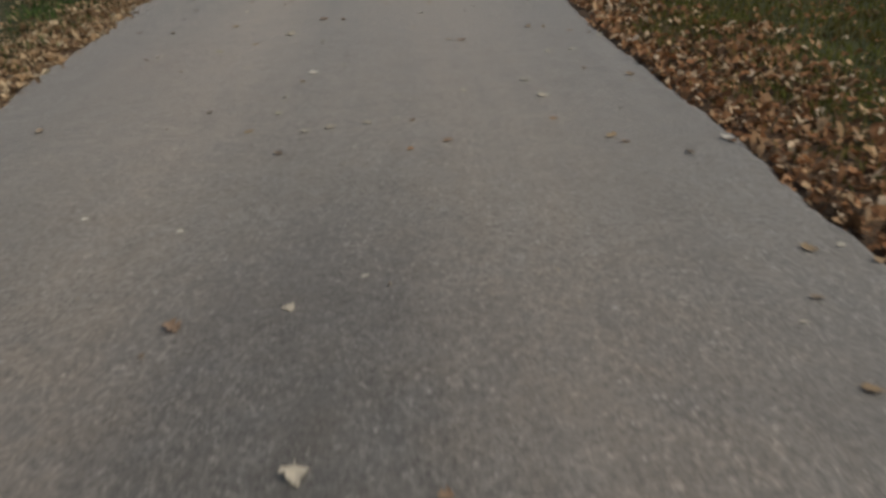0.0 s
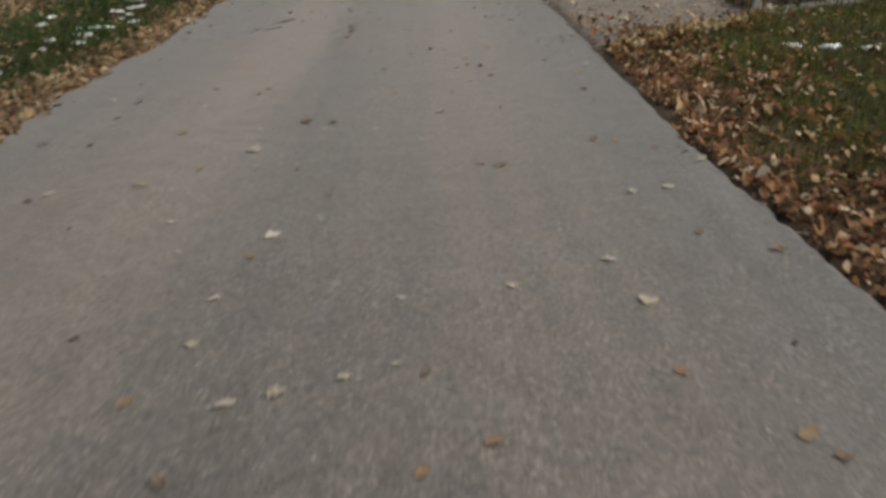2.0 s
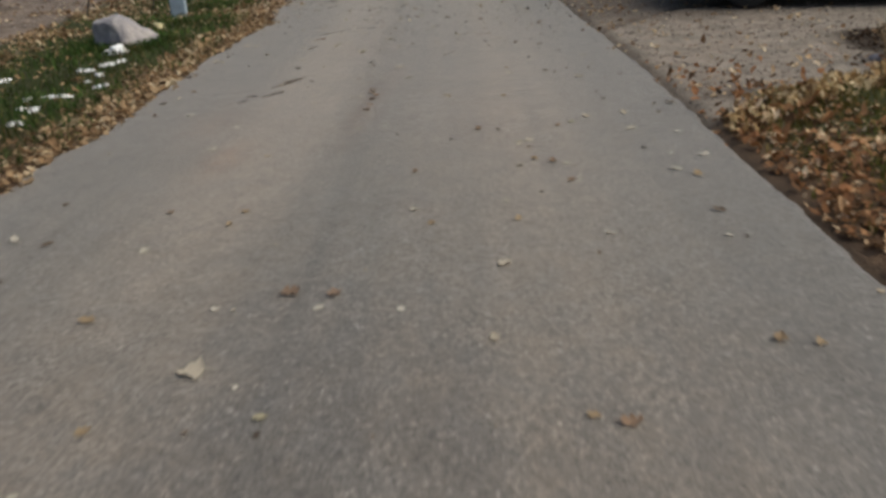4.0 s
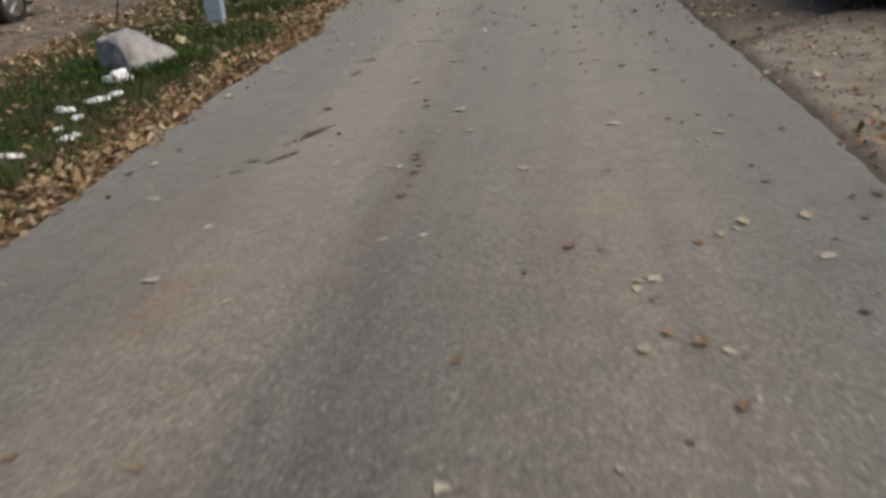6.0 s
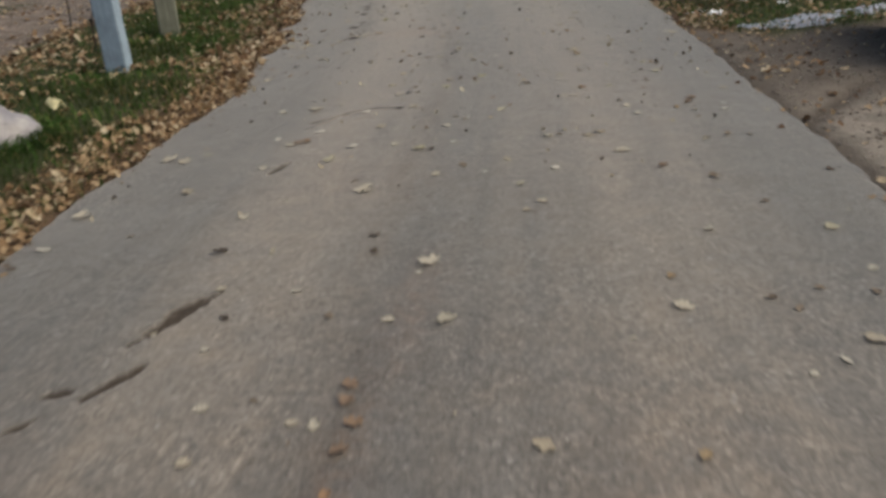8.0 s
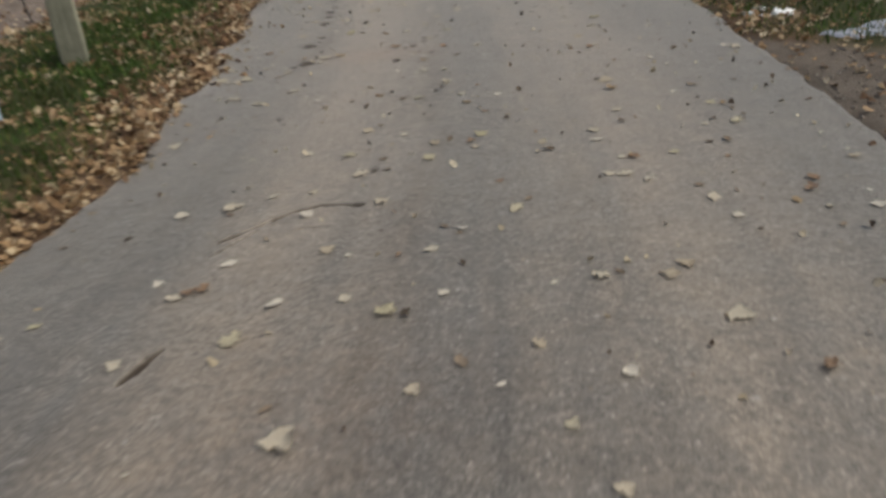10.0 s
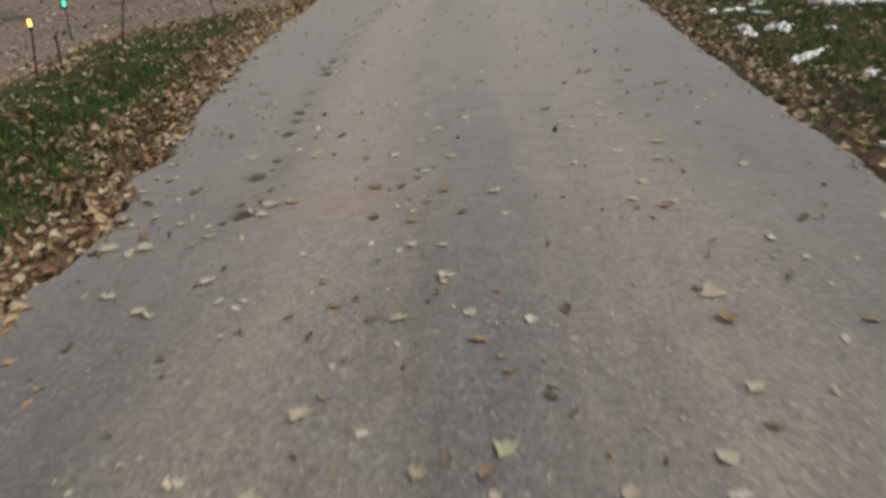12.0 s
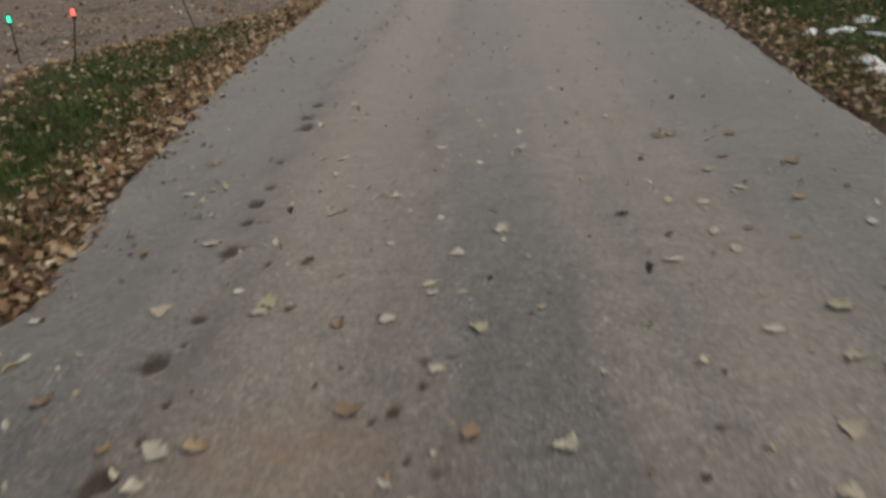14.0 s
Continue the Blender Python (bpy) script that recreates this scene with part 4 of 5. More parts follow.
# where the leaves lie on the lane: colour, length in metres, places along the way
LEAVES = (
    ("d", 0.025, [(-0.96, 2.15), (1.05, 4.71), (-0.75, 6.07), (-0.99, 6.47), (-1.21, 6.48), (0.83, 7.94), (-0.05, 8.58), (0.16, 9.02), (0.69, 9.49), (-0.58, 9.57), (0.66, 9.94), (-1.60, 10.97), (0.57, 11.71), (-0.34, 13.49), (-0.51, 13.78), (-0.09, 14.13), (-1.90, 15.26), (0.14, 15.56), (-2.30, 17.06), (-1.04, 17.77), (-1.06, 18.10), (-1.63, 18.45)]),
    ("d", 0.040, [(1.33, 2.49), (-1.43, 4.71), (-2.25, 6.01), (1.18, 6.79), (-2.41, 7.52), (-2.59, 8.46), (0.60, 9.33), (-0.09, 9.40), (-0.28, 9.81), (0.84, 10.17), (0.85, 10.41), (0.51, 10.61), (0.48, 10.84), (0.61, 11.34), (0.75, 11.48), (-1.91, 11.49), (-1.50, 11.51), (0.21, 11.63), (0.13, 11.71), (0.51, 11.76), (0.32, 11.79), (-3.08, 11.89), (-1.45, 12.08), (-2.69, 12.25), (0.31, 12.67), (-1.76, 13.00), (-1.42, 13.53), (0.20, 13.69), (0.45, 13.73), (-0.66, 13.80), (-1.25, 13.90), (0.22, 14.14), (-3.09, 14.16), (-2.81, 14.23), (-1.36, 14.24), (-1.01, 14.50), (-0.25, 14.60), (-1.74, 14.95), (-1.79, 15.11), (-0.11, 15.15), (-0.51, 15.57), (-3.12, 15.62), (0.10, 15.67), (-1.92, 15.70), (-1.16, 15.71)]),
    ("d", 0.040, [(-3.05, 16.02), (-2.82, 16.02), (0.22, 16.25), (-2.22, 16.28), (-0.60, 16.46), (-0.46, 16.93), (-0.23, 18.86), (-2.87, 18.96), (-1.05, 19.18), (-0.70, 19.23), (-2.75, 21.61), (-1.46, 22.30)]),
    ("d", 0.058, [(1.27, 3.96), (-0.87, 3.98), (-2.31, 4.38), (-2.33, 6.93), (-2.62, 6.95), (-2.41, 7.93), (0.79, 8.27), (-3.03, 10.17), (-3.06, 10.40), (0.97, 10.44), (-2.95, 10.74), (-2.84, 11.16), (-2.17, 12.09), (-1.49, 12.26), (0.14, 13.02), (-1.19, 13.23), (0.33, 13.75), (-0.92, 15.14), (-0.02, 15.17), (-1.46, 15.38), (-0.04, 16.19), (-1.86, 16.24), (-1.11, 16.30), (-0.02, 17.16), (-1.63, 17.36), (-2.62, 18.53), (-2.68, 18.98), (-1.24, 19.43)]),
    ("o", 0.040, [(0.02, 1.53), (-0.18, 4.03), (0.97, 4.12), (-0.19, 4.51), (0.63, 4.54), (0.97, 5.65), (-1.97, 8.34), (-0.75, 8.92), (0.12, 9.90), (-1.25, 10.55), (-1.15, 14.73), (-0.06, 14.94), (-1.30, 15.86), (-2.06, 16.36), (-1.39, 16.47), (-1.98, 17.51), (-1.88, 19.53)]),
    ("o", 0.055, [(-0.91, 2.32), (0.02, 4.17), (0.12, 6.56), (-0.93, 7.39), (0.12, 8.76), (0.04, 9.10), (-0.41, 9.83), (-1.26, 10.40), (-1.26, 10.74), (-1.25, 10.87), (-1.30, 10.98), (-1.31, 11.07), (-0.10, 13.20), (-2.31, 13.73), (-2.26, 13.75), (0.20, 14.50), (0.24, 14.62), (-0.50, 14.99), (-1.34, 15.33), (-0.61, 17.39), (-1.77, 17.71), (-2.37, 18.38), (-0.65, 20.24)]),
    ("o", 0.075, [(-1.11, 7.40), (-2.18, 17.82), (-3.30, 17.85)]),
    ("p", 0.045, [(-0.54, 2.44), (-0.45, 4.48), (-1.00, 4.67), (0.12, 5.13), (0.77, 6.16), (-1.00, 6.56), (-0.29, 7.05), (-0.70, 8.32), (-0.15, 9.04), (0.12, 9.06), (-1.71, 9.29), (-0.15, 9.47), (-0.14, 9.54), (0.22, 9.98), (-1.70, 10.66), (-1.37, 10.85), (-1.44, 10.86), (-1.76, 10.92), (-1.27, 11.49), (-2.02, 11.73), (-2.22, 12.50), (-0.80, 12.56), (-0.73, 12.67), (-0.85, 12.93), (-1.32, 13.08), (-2.38, 13.24), (-0.95, 13.33), (-2.82, 13.49), (-2.07, 14.70), (-0.64, 14.77), (-0.30, 15.03), (-1.31, 15.23), (-2.24, 15.27), (-1.74, 15.50), (0.00, 15.80), (-1.62, 16.56), (-1.67, 16.95), (-0.56, 17.45), (-1.59, 18.50), (-2.04, 18.63), (-1.91, 18.63)]),
    ("p", 0.065, [(-0.37, 1.60), (-0.65, 4.39), (0.61, 5.02), (0.53, 5.37), (-1.77, 6.26), (-0.25, 7.68), (-0.08, 9.56), (0.59, 9.77), (0.33, 10.11), (0.60, 10.18), (-0.68, 10.80), (0.40, 11.42), (-1.05, 11.50), (-0.19, 11.64), (0.52, 12.37), (-2.35, 13.68), (-0.73, 13.77), (-0.48, 13.77), (-0.41, 13.85), (-1.83, 14.06), (-1.06, 14.40), (-0.21, 14.46), (-1.70, 14.54), (-0.56, 14.76), (0.49, 14.86), (-1.87, 14.90), (-1.54, 15.09), (-1.99, 15.20), (-0.95, 15.26), (-1.54, 15.32), (-1.30, 15.44), (0.08, 15.45), (-3.13, 15.49), (-1.97, 15.60), (-0.53, 15.78), (-1.76, 16.24), (-3.12, 16.47), (-1.63, 16.62), (-2.72, 16.62), (-1.83, 16.97), (-2.93, 17.15), (-2.74, 17.45), (-0.77, 17.50), (-2.78, 17.63), (-1.49, 17.66)]),
    ("p", 0.065, [(-0.69, 17.77), (-1.93, 18.06), (-0.56, 18.16), (-1.82, 18.35), (-2.73, 18.49), (-2.06, 18.71), (-1.99, 19.01), (-0.85, 19.55), (-2.73, 19.58)]),
    ("p", 0.085, [(-1.31, 6.81), (-1.19, 11.98), (-3.09, 12.51), (-1.66, 12.84), (-2.67, 12.85), (-2.92, 13.37), (-2.01, 13.38), (-3.03, 13.40), (-0.29, 13.49), (-1.49, 13.54), (-2.42, 14.55), (-2.90, 16.33), (-0.55, 16.44), (-3.26, 16.95), (-3.21, 17.02), (-3.41, 17.02), (0.39, 17.08), (-2.73, 17.59), (-3.17, 18.49), (-0.52, 18.49), (-2.74, 18.57), (-3.25, 19.20), (-1.81, 19.27)]),
    ("t", 0.040, [(-0.97, 5.37), (-1.53, 6.49), (0.01, 6.59), (0.82, 7.01), (-0.60, 8.14), (-1.60, 8.16), (-0.18, 8.20), (-1.57, 8.33), (-0.06, 9.16), (-0.24, 10.79), (-0.21, 11.88), (0.07, 15.78), (-2.04, 16.36), (-2.16, 16.58)]),
    ("t", 0.055, [(1.28, 1.96), (1.45, 2.87), (0.91, 4.22), (-1.10, 4.34), (1.26, 5.47), (1.03, 6.87), (0.70, 7.05), (-1.86, 7.19), (0.81, 8.82), (0.11, 14.39), (-1.43, 16.07), (-1.87, 17.27), (-2.92, 17.61), (-0.52, 19.12), (-0.40, 19.57)]),
    ("t", 0.075, [(-0.53, 16.22), (-2.62, 17.63), (-0.31, 20.09), (-3.79, 20.52), (-0.55, 20.66), (-0.96, 20.68), (-0.88, 20.71)]),
    ("w", 0.030, [(1.22, 2.33), (-0.29, 2.67), (-1.11, 3.07), (-1.57, 3.21), (-0.29, 4.56), (-1.30, 5.43), (-1.59, 6.20), (-1.13, 6.72), (-0.65, 7.26), (-1.38, 7.27), (-0.24, 8.45), (0.17, 8.80), (0.74, 9.21), (0.29, 10.04), (0.36, 10.86), (0.15, 11.21), (-0.39, 11.40), (-1.22, 11.88), (-2.07, 12.72), (-1.06, 13.11), (-0.90, 13.73), (-1.73, 14.00), (0.42, 14.46), (-2.46, 16.13), (-1.88, 16.91), (-1.00, 17.10), (-1.37, 18.05), (-1.79, 19.15)]),
    ("w", 0.045, [(1.59, 2.90), (-1.02, 5.01), (-0.31, 5.02), (-1.44, 5.76), (-0.74, 5.79), (-0.97, 7.27), (-1.91, 7.86), (0.76, 7.95), (0.24, 8.01), (0.87, 9.66), (-1.23, 9.87), (-1.05, 9.92), (-2.12, 10.01), (-1.89, 11.26), (0.27, 11.29), (-1.69, 11.71), (0.56, 11.96), (0.01, 12.35), (-0.68, 13.17), (-1.66, 13.64), (-1.30, 13.67), (-2.47, 13.80), (-1.28, 14.21), (-0.15, 14.26), (0.22, 14.31), (-0.56, 15.00), (-0.09, 15.43), (-0.17, 16.06), (-1.24, 16.22), (-1.48, 16.28), (-2.48, 16.36), (-2.58, 16.42), (-2.47, 16.43), (-2.17, 16.63), (-0.12, 16.73), (0.31, 16.86), (-2.35, 16.90), (-3.32, 16.92), (-2.03, 16.99), (0.33, 17.16), (-2.99, 17.29), (-1.41, 17.33), (-1.89, 17.40), (-1.99, 17.48), (-3.35, 17.72)]),
    ("w", 0.045, [(-2.90, 18.68), (-2.33, 19.15), (-2.13, 19.45), (-2.54, 19.77), (-2.74, 19.98), (-0.37, 21.87), (-0.61, 22.04), (-3.33, 22.38)]),
    ("w", 0.065, [(1.52, 4.17), (-0.79, 4.33), (-0.93, 5.60), (-2.19, 6.11), (0.96, 6.22), (1.24, 6.66), (-2.60, 7.98), (0.71, 8.91), (0.92, 9.17), (-2.12, 9.45), (-2.59, 10.35), (-2.88, 10.90), (-3.05, 12.09), (-1.93, 13.62), (-2.23, 13.96), (-1.39, 14.02), (0.41, 14.31), (-2.03, 14.43), (-2.65, 14.46), (-2.26, 14.67), (-0.46, 14.69), (-0.67, 15.26), (-0.67, 15.42), (-0.21, 16.94), (-3.16, 17.33), (-3.36, 17.44), (-3.45, 17.64), (-3.66, 17.90), (-0.11, 17.97), (-3.56, 18.12), (-0.78, 18.33), (-2.18, 18.41), (-3.72, 18.43), (-1.06, 18.90), (-0.79, 19.00), (-0.85, 19.20), (-0.18, 19.25), (-0.01, 19.57), (-0.65, 19.74), (-2.43, 19.78), (-3.72, 19.94), (-0.76, 20.03), (-2.02, 20.28), (-2.92, 20.52), (-3.06, 20.54), (-1.80, 20.56)]),
    ("w", 0.065, [(-0.68, 20.57), (-2.30, 20.63), (-1.83, 20.89), (-2.13, 21.22), (-3.23, 21.97)]),
)
chance = random.Random(5)
for key, long, places in LEAVES:
    name, words = LEAF_WORDS[key]
    for x, y in places:
        leaf = new(name, chance.choice(LEAF_SHAPES[key]))
        size = long * chance.uniform(1.0, 1.22)
        leaf.matrix_basis = pose(x, y, lane_top(x, y) + 0.002 + 0.05 * size, chance.uniform(-8, 8), chance.uniform(-8, 8), chance.uniform(0, 360)) @ Matrix.Diagonal((size, size, size * chance.uniform(0.7, 1.5), 1))
        tagged(leaf, words, "leaf", "leaves on the lane")


def scatter_leaves(name, spots, sizes, tilt, mat, label, raise_by=0.0, on_lane=False):
    """Many small folded leaves in one mesh, each lying at its own angle."""
    n = len(spots)
    ring = 2 * np.pi * np.arange(10) / 10
    rim = np.stack([0.5 * np.cos(ring), 0.3 * np.sin(ring) * (1.1 - 0.25 * np.cos(ring)), 0 * ring], -1)
    shape = np.concatenate([rim, [(0.0, 0.0, 0.0)]])
    tris = np.array([(k, 10, (k + 1) % 10) for k in range(10)])
    pts = np.repeat(shape[None], n, 0)
    pts[:, :10] *= RNG.uniform(0.72, 1.22, (n, 10, 1))
    pts[:, :, 1] *= RNG.uniform(0.7, 1.4, (n, 1))
    bend, cup, twist = RNG.normal(0, 0.55, (n, 1)), RNG.normal(0.5, 1.1, (n, 1)), RNG.normal(0, 0.6, (n, 1))
    pts[:, :, 2] = bend * pts[:, :, 0] ** 2 + cup * np.abs(pts[:, :, 1]) * 0.6 + twist * pts[:, :, 0] * pts[:, :, 1] + RNG.normal(0, 0.035, (n, 11))
    pts *= (sizes[0] + (sizes[1] - sizes[0]) * RNG.random(n) ** 1.3)[:, None, None]
    a, tx, ty = RNG.uniform(0, 2 * np.pi, n), RNG.normal(0, tilt, n), RNG.normal(0, tilt, n)
    pts[:, :, 2] += pts[:, :, 0] * np.tan(np.clip(tx, -1, 1))[:, None] + pts[:, :, 1] * np.tan(np.clip(ty, -1, 1))[:, None]
    rx = pts[:, :, 0] * np.cos(a)[:, None] - pts[:, :, 1] * np.sin(a)[:, None]
    ry = pts[:, :, 0] * np.sin(a)[:, None] + pts[:, :, 1] * np.cos(a)[:, None]
    low = pts[:, :, 2].min(1)
    if on_lane:
        base = np.array([lane_top(x, y) for x, y in spots]) + 0.003
    else:
        base = land_height(spots[:, 0], spots[:, 1])
    z = pts[:, :, 2] - 0.6 * low[:, None] + (base + RNG.uniform(0, 1, n) * raise_by)[:, None]
    co = np.stack([rx + spots[:, :1], ry + spots[:, 1:2], z], -1).reshape(-1, 3)
    faces = (tris[None] + 11 * np.arange(n)[:, None, None]).reshape(-1, 3)
    return stuff(name, co, faces, mat, label)


def stuff(name, co, faces, mat, label):
    me = bpy.data.meshes.new(name)
    me.vertices.add(len(co))
    me.vertices.foreach_set("co", co.astype(np.float32).ravel())
    me.loops.add(faces.size)
    me.loops.foreach_set("vertex_index", faces.astype(np.int32).ravel())
    me.polygons.add(len(faces))
    me.polygons.foreach_set("loop_start", np.arange(0, faces.size, 3, dtype=np.int32))
    me.update(calc_edges=True)
    me.materials.append(mat)
    return tagged(new(name, me), label, name.replace("_", " "), kind="stuff")


def sow(count, x0, x1, y0, y1, density):
    """Random spots in a rectangle, kept by a density between 0 and 1."""
    x, y = RNG.uniform(x0, x1, count), RNG.uniform(y0, y1, count)
    keep = RNG.random(count) < density(x, y)
    return np.stack([x[keep], y[keep]], -1)


def turf_islands(x, y):
    """Clumps of live grass that stand out of the leaf drift."""
    s = x - right_of_lane(y)
    return smooth(0.02, 0.16, fbm(x * 2.6 + 7, y * 2.6, 4) + 0.12 * smooth(0.2, 1.0, s) - 0.06) * smooth(0.12, 0.4, s)


def right_litter(x, y):
    s = x - right_of_lane(y)
    clump = np.clip(0.5 + 2.4 * fbm(x * 2.2, y * 2.2, 4), 0, 1.3)
    bare = np.interp(y, (5, 7, 10), (0.0, 0.06, 0.10))
    band = smooth(0.0, 0.10, s - bare + 0.1 * fbm(x * 5, y * 5, 3)) * (1 - smooth(0.5, np.interp(y, (7, 10, 16), (1.7, 1.35, 1.25)), s + 0.7 * fbm(x * 1.3, y * 1.3, 3) + np.where(y > 16.5, 0.25, 0.0)))
    near = np.where(y < 10.9, 1.0 - 0.88 * turf_islands(x, y), 0.55)
    stray = np.where(y > 16.5, 0.42, 0.16) * (s > 0) * clump * (1 - smooth(3.4, 4.9, x + 0.8 * fbm(x * 0.9, y * 0.9, 3)))
    return np.clip(band * near * (0.55 + clump), 0, 1) * (1 - 0.92 * in_drive(x, y)) + stray * (1 - 0.35 * in_drive(x, y))


def left_litter(x, y):
    s = left_of_lane(y) - x
    clump = np.clip(0.5 + 2.6 * fbm(x * 2.5, y * 2.5, 4), 0, 1.3)
    wide = np.interp(y, (0, 6, 10, 16, 19, 28), (1.5, 0.95, 0.55, 0.75, 1.0, 0.8))
    band = smooth(-0.06, 0.05, s + 0.10 * fbm(x * 4, y * 4, 3)) * (1 - smooth(0.45, 1.0, s / wide + 0.5 * fbm(x * 1.3, y * 1.3, 3)))
    past = along(YARD_EDGE, y) - x + 0.4 * fbm(x * 2, y * 2, 3)
    band = band * (1 - 0.85 * smooth(0.0, 0.35, past))
    fringe = 0.2 * np.exp(-((past + 0.3) / 0.3) ** 2)
    stray = np.interp(y, (9, 13, 15, 18), (0.1, 0.06, 0.14, 0.42)) * (s > 0) * clump * (1 - smooth(0.0, 0.4, past)) + 0.15 * (past > 0.1) * clump ** 2
    dead = 0.35 * smooth(0.0, 0.4, -5.0 - x + 0.5 * fbm(x * 1.5, y * 1.5, 3)) * (1 - smooth(0.0, 0.5, past)) * (y < 16.8) * (y > 8)
    dead = dead + 0.55 * smooth(-1.0, -0.3, past) * (1 - smooth(0.0, 0.5, past)) * (y >= 16.8)
    return np.clip(band * (0.5 + clump), 0, 1) + stray + (fringe + dead) * clump


scatter_leaves("leaf_litter", sow(90000, 0.0, 5.5, -4.5, 12.0, right_litter), (0.02, 0.072), 0.4, LITTER, "drift of dry brown and orange leaves along the lane", 0.035)
scatter_leaves("leaf_litter", sow(9000, 1.2, 3.4, 9.4, 11.8, lambda x, y: (1 - in_drive(x, y)) * in_drive(x, y + 0.4) * np.clip(0.45 + 1.5 * fbm(x * 3, y * 3, 3), 0, 1)), (0.03, 0.07), 0.5, LITTER_GOLD, "heap of golden dry leaves at the drive's corner", 0.05)
scatter_leaves("leaf_litter", sow(22000, -0.6, 4.0, 11.0, 30.0, right_litter), (0.03, 0.07), 0.3, LITTER_PALE, "thin scatter of pale dry leaves on grass", 0.025)
scatter_leaves("leaf_litter", sow(64000, -6.5, -2.4, -4.5, 16.5, left_litter), (0.024, 0.07), 0.33, LITTER_TAN, "drift of orange-brown leaves on the grassy verge", 0.035)
scatter_leaves("leaf_litter", sow(66000, -14.0, -3.1, 16.0, 34.0, left_litter), (0.028, 0.085), 0.33, LITTER_PALE, "drift of cream and tan leaves on the grassy verge", 0.03)


def verge_drift(x, y):
    """The thick drift of broad leaves between the lane and the grass."""
    s = left_of_lane(y) - x + 0.16 * fbm(x * 3, y * 3, 3)
    return smooth(-0.1, 0.0, s) * (1 - smooth(0.15, 0.55, s)) * np.clip(0.5 + 1.6 * fbm(x * 3.3, y * 3.3, 3), 0, 1)


def grass_edge_drift(x, y):
    """The thinner line of leaves caught by the grass across the lane."""
    s = x - right_of_lane(y) + 0.15 * fbm(x * 3, y * 3, 3)
    return smooth(-0.05, 0.05, s) * (1 - smooth(0.2, 0.75, s)) * np.clip(0.4 + 1.6 * fbm(x * 3, y * 3, 3), 0, 1)


scatter_leaves("leaf_litter", sow(5600, -5.2, -2.6, 15.2, 24.0, verge_drift), (0.045, 0.095), 0.2, LITTER_PALE, "broad cream and brown leaves drifted against the asphalt", 0.045)
scatter_leaves("leaf_litter", sow(2600, -5.2, -2.6, 15.2, 22.0, verge_drift), (0.03, 0.075), 0.3, LITTER_DARK, "dark rotting leaves among the drift on the verge", 0.045)
scatter_leaves("leaf_litter", sow(9000, -0.8, 2.4, 15.0, 28.0, grass_edge_drift), (0.03, 0.08), 0.25, LITTER_PALE, "pale dry leaves gathered along the lane's grassy edge", 0.03)


def mulch(x, y):
    d = np.hypot((x - 4.15) / 1.05, (y - 13.0 - 0.3 * (x - 4.15)) / 0.6) + 1.2 * fbm(x * 3, y * 3, 3)
    return (d < 1) * 0.9 + 0.006 * in_drive(x, y) * (x > 1.2) * (y < 11.9)


MULCH = make_leaf("dark_mulch", ((0.0, (0.02, 0.014, 0.010)), (0.6, (0.045, 0.03, 0.021)), (0.9, (0.09, 0.062, 0.045)), (1.0, (0.2, 0.15, 0.1))), 30, True, 0.0, 0.05)
scatter_leaves("dark_mulch", sow(7000, 1.0, 5.6, 10.6, 14.4, mulch), (0.02, 0.055), 0.4, MULCH, "dark rotting leaves and bark heaped beside the edging", 0.05)


def stray_on_lane(x, y):
    inside = (x > left_of_lane(y) + 0.02) & (x < right_of_lane(y) - 0.02)
    edge = np.minimum(x - left_of_lane(y), right_of_lane(y) - x)
    return inside * np.clip(0.10 + 0.25 * smooth(9, 18, y) + 0.5 * np.exp(-edge / 0.14) + 0.5 * fbm(x * 1.1, y * 1.1, 3), 0, 1)


def spill_left(x, y):
    s = x - left_of_lane(y)
    return (s > 0) * (s < 0.6) * np.exp(-s / np.interp(y, (12, 17), (0.13, 0.2))) * np.interp(y, (0, 8, 14, 18), (0.3, 0.4, 0.9, 1.8)) * np.clip(0.5 + 2.2 * fbm(x * 2, y * 2, 3), 0, 1)


def spill_right(x, y):
    s = right_of_lane(y) - x
    return (s > 0) * (s < 0.6) * np.exp(-s / 0.09) * np.interp(y, (0, 9, 14, 18), (0.4, 0.35, 0.6, 0.9)) * np.clip(0.5 + 2.0 * fbm(x * 2, y * 2, 3), 0, 1)


scatter_leaves("spilled_leaves", sow(5200, -6.2, -2.2, 0.5, 31.0, spill_left), (0.03, 0.065), 0.16, LITTER_PALE, "loose leaves spilled onto the asphalt edge", 0.0, True)
scatter_leaves("spilled_leaves", sow(4200, -0.8, 2.0, 0.5, 31.0, spill_right), (0.03, 0.06), 0.16, LITTER_PALE, "loose leaves spilled onto the asphalt edge", 0.0, True)
scatter_leaves("leaf_crumbs", sow(2600, -5.5, 2.0, 1.0, 31.0, stray_on_lane), (0.008, 0.026), 0.2, CRUMB, "brown crumbs of leaf on the asphalt", 0.0, True)
scatter_leaves("leaf_crumbs", sow(3400, -6.0, 1.2, 11.5, 31.0, lambda x, y: smooth(11.5, 16, y) * stray_on_lane(x, y)), (0.016, 0.04), 0.4, PALE_CRUMB, "small pale bits of leaf on the asphalt", 0.0, True)
scatter_leaves("leaf_crumbs", sow(1900, -6.0, 1.2, 11.5, 27.0, lambda x, y: smooth(11.5, 16, y) * (1 - 0.7 * smooth(19, 23, y)) * stray_on_lane(x, y)), (0.014, 0.036), 0.4, DARK_CRUMB, "small dark bits of leaf and bark on the asphalt", 0.0, True)
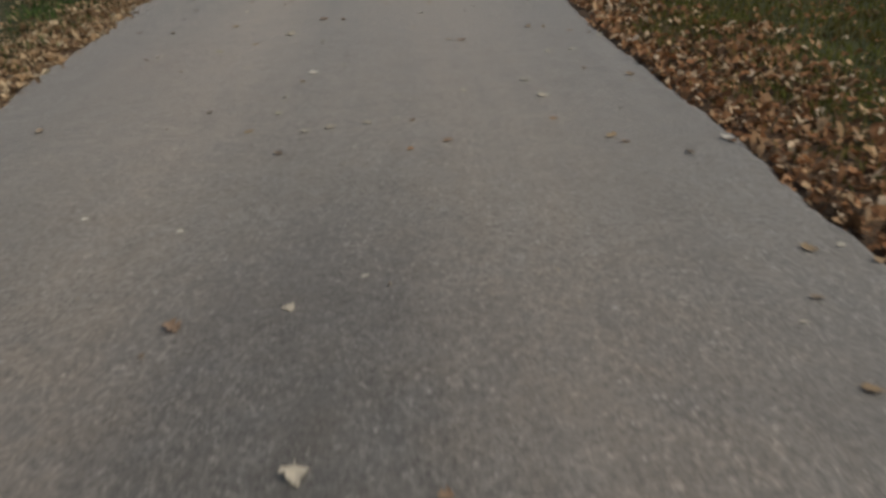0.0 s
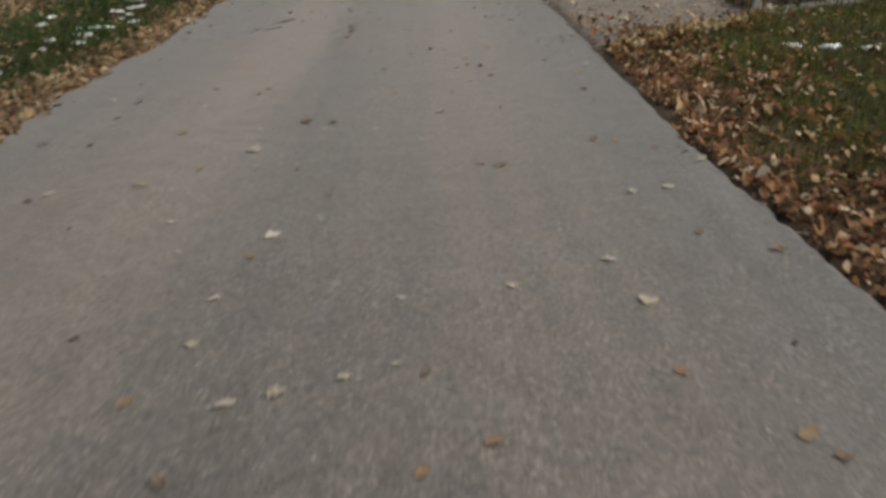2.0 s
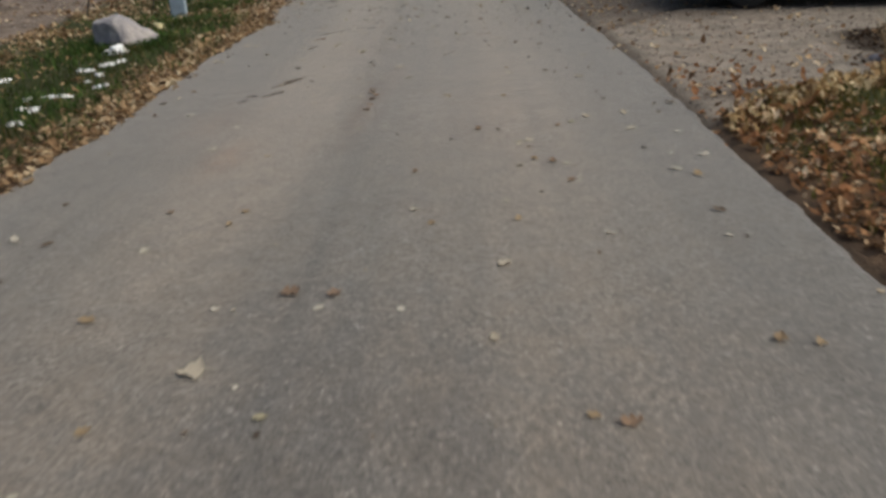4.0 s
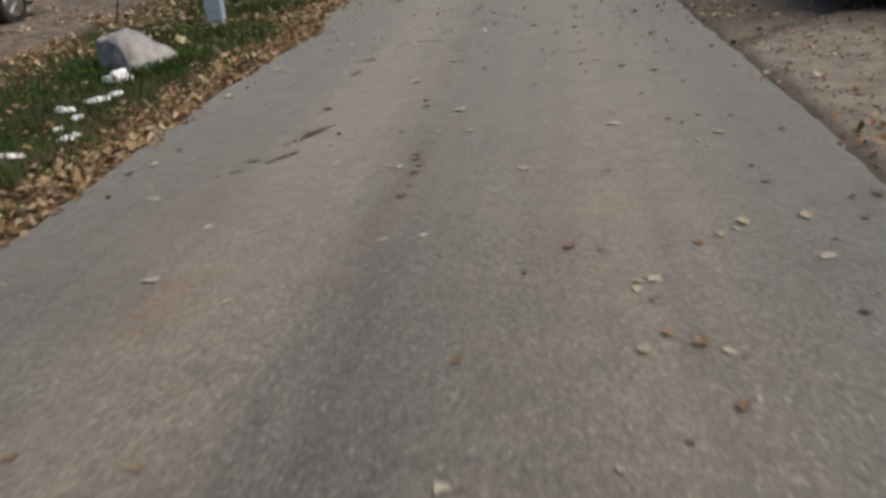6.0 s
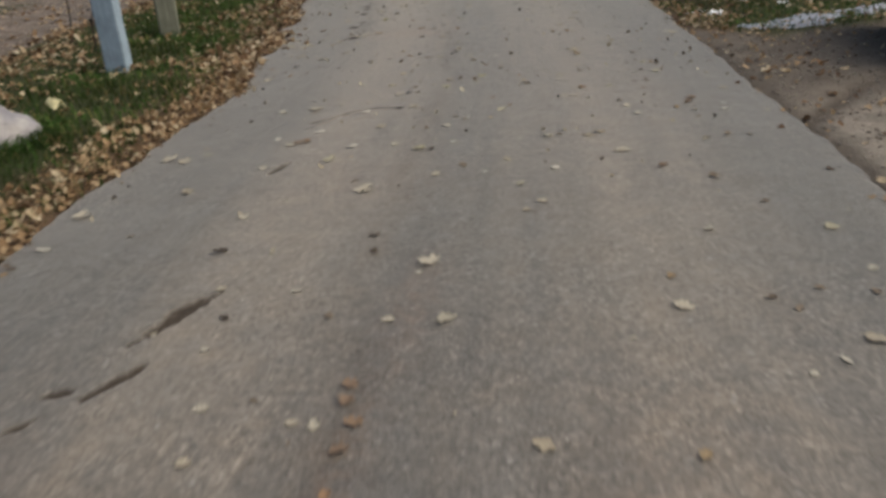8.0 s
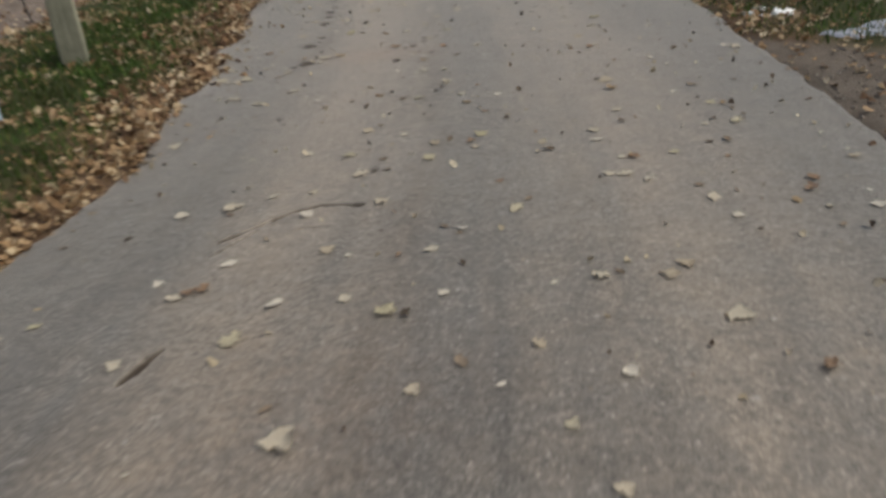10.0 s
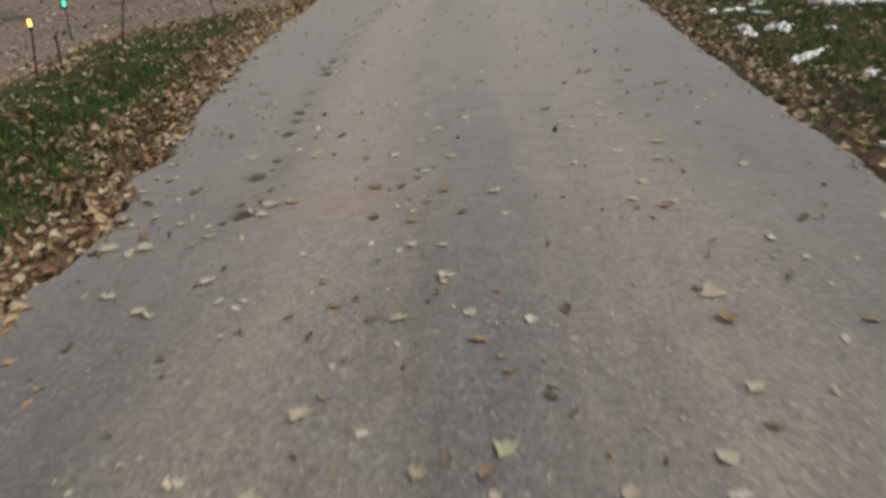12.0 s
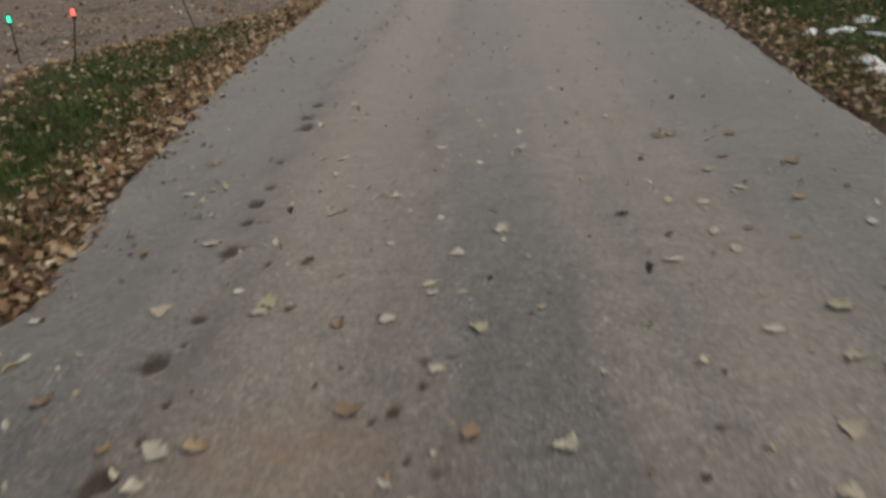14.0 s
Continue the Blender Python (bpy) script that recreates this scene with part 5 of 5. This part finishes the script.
scatter_leaves("far_leaves", sow(1100, -6.2, 0.5, 19.5, 33.0, lambda x, y: (x > left_of_lane(y)) & (x < right_of_lane(y)) & (RNG.random(len(x)) < 0.45 + 0.0 * x)), (0.03, 0.06), 0.1, FAR_LEAF, "pale leaves scattered thinly on the far lane", 0.0, True)


# ---------------------------------------------------------------- grass and pebbles
def grow_grass(name, spots, tall, mat, label, wide=0.004):
    n = len(spots)
    a, h = RNG.uniform(0, 2 * np.pi, n), RNG.uniform(*tall, n)
    out = h * RNG.uniform(0.3, 1.3, n)
    w = RNG.uniform(0.6, 1.4, n) * wide
    base = land_height(spots[:, 0], spots[:, 1]) - 0.008
    dx, dy = np.cos(a), np.sin(a)
    rows = []
    for f, g, k in ((0, 0, 1.0), (0, 0, -1.0), (0.32, 0.7, 0.8), (0.32, 0.7, -0.8), (1.0, 0.85, 0.0)):
        rows.append(np.stack([spots[:, 0] + dx * out * f - dy * w * k, spots[:, 1] + dy * out * f + dx * w * k, base + h * g], -1))
    co = np.stack(rows, 1).reshape(-1, 3)
    tris = np.array([(0, 1, 3), (0, 3, 2), (2, 3, 4)])
    faces = (tris[None] + 5 * np.arange(n)[:, None, None]).reshape(-1, 3)
    return stuff(name, co, faces, mat, label)


def left_grass(x, y):
    s = left_of_lane(y) - x
    return smooth(0.05, 0.5, s + 0.5 * fbm(x * 1.5, y * 1.5, 3)) * smooth(-0.05, 0.5, x - along(YARD_EDGE, y) + 0.6 * fbm(x * 2, y * 2, 3)) * np.clip(0.7 + 1.5 * fbm(x * 1.1, y * 1.1, 4), 0.08, 1) * (1 - 0.7 * smooth(22, 26, y)) * (1 - 0.8 * smooth(0.0, 0.5, -4.95 - x + 0.4 * fbm(x * 2, y * 2, 3)) * (y < 16.8)) * (1 - 0.75 * smooth(-1.1, -0.4, along(YARD_EDGE, y) - x + 0.5 * fbm(x * 2, y * 2, 3)) * (y >= 16.8))


def right_grass(x, y):
    s = x - right_of_lane(y) + np.where(y > 16.5, 0.62, 0.0)
    lawn = smooth(0.35, 1.1, s + 0.6 * fbm(x * 1.5, y * 1.5, 3)) * np.clip(0.75 + 1.2 * fbm(x * 1.1, y * 1.1, 4), 0.15, 1)
    return np.maximum(lawn, np.where(y < 11, 0.9 * turf_islands(x, y) + 0.16 * smooth(0.1, 0.3, s), 0)) * (1 - in_drive(x, y))


grow_grass("grass", sow(170000, -7.8, -2.6, -4.0, 29.0, left_grass), (0.035, 0.12), BLADE, "short green grass on the verge")
grow_grass("grass", sow(150000, 1.2, 10.0, -4.0, 13.5, lambda x, y: right_grass(x, y) * (1 - 0.9 * smooth(5.5, 9.8, x)) * smooth(-4.0, -1.0, y)), (0.035, 0.10), LAWN, "short olive green lawn grass beside the lane")
grow_grass("grass", sow(60000, 0.2, 5.0, 17.0, 31.0, right_grass), (0.035, 0.10), BLADE, "short dark green grass beside the lane")
grow_grass("grass", sow(9000, -5.5, -3.9, 13.0, 14.8, lambda x, y: np.exp(-((np.hypot(x + 4.59, y - 13.75) - 0.42) / 0.16) ** 2)), (0.045, 0.115), BLADE, "longer green grass round the boulder")
grow_grass("dry_grass", sow(40000, -7.9, -2.6, -3.5, 29.5, lambda x, y: 0.5 * left_litter(x, y)), (0.03, 0.08), STRAW, "flattened dry straw along the verge")
grow_grass("dry_grass", sow(30000, 0.0, 5.0, -3.5, 30.0, lambda x, y: 0.6 * right_litter(x, y) * (1 - in_drive(x, y))), (0.03, 0.08), STRAW, "flattened dry straw along the lane's edge")


def strew_pebbles(name, spots, sizes, label):
    n = len(spots)
    shape = np.array([(1, 0, 0), (0, 1, 0), (-1, 0, 0), (0, -1, 0), (0, 0, 0.7), (0, 0, -0.7)], float)
    tris = np.array([(0, 1, 4), (1, 2, 4), (2, 3, 4), (3, 0, 4), (1, 0, 5), (2, 1, 5), (3, 2, 5), (0, 3, 5)])
    pts = np.repeat(shape[None], n, 0) * RNG.uniform(0.6, 1.4, (n, 1, 3)) + RNG.normal(0, 0.12, (n, 6, 3))
    pts *= (0.5 * RNG.uniform(*sizes, n))[:, None, None]
    a = RNG.uniform(0, 2 * np.pi, n)
    rx = pts[:, :, 0] * np.cos(a)[:, None] - pts[:, :, 1] * np.sin(a)[:, None]
    ry = pts[:, :, 0] * np.sin(a)[:, None] + pts[:, :, 1] * np.cos(a)[:, None]
    co = np.stack([rx + spots[:, :1], ry + spots[:, 1:2], pts[:, :, 2] + land_height(spots[:, 0], spots[:, 1])[:, None] + 0.002], -1).reshape(-1, 3)
    faces = (tris[None] + 6 * np.arange(n)[:, None, None]).reshape(-1, 3)
    return stuff(name, co, faces, PEBBLE, label)


strew_pebbles("gravel", sow(26000, -14.0, -5.6, 9.0, 36.0, lambda x, y: smooth(-0.1, 0.3, along(YARD_EDGE, y) - x) * np.clip(0.5 + 1.3 * fbm(x * 2, y * 2, 3), 0, 1)), (0.012, 0.045), "loose beige gravel over the yard")
strew_pebbles("gravel", sow(12000, 0.4, 6.0, 10.3, 19.0, lambda x, y: in_drive(x, y) * (x > right_of_lane(y)) * (np.hypot((x - 4.2) / 1.3, (y - 13.0 - 0.3 * (x - 4.2)) / 0.9) > 1) * np.clip(0.45 + 1.4 * fbm(x * 2, y * 2, 3), 0, 1)), (0.010, 0.035), "loose grey gravel on the dirt drive")

# crumpled pale leaf on the verge beside the boulder
big = new("crumpled_leaf", leaf_mesh("leaf_shape", "heart", 77))
big.data.materials.append(make_leaf("bright_yellow_leaf", ((0.0, (0.72, 0.66, 0.40)), (1.0, (0.72, 0.66, 0.40))), 25))
big.matrix_basis = pose(-4.43, 14.49, ground_z(-4.43, 14.49) + 0.13, 180, 15, 40) @ Matrix.Diagonal((0.14, 0.18, 0.35, 1))
tagged(big, "large crumpled pale yellow leaf on the grass", "leaf")
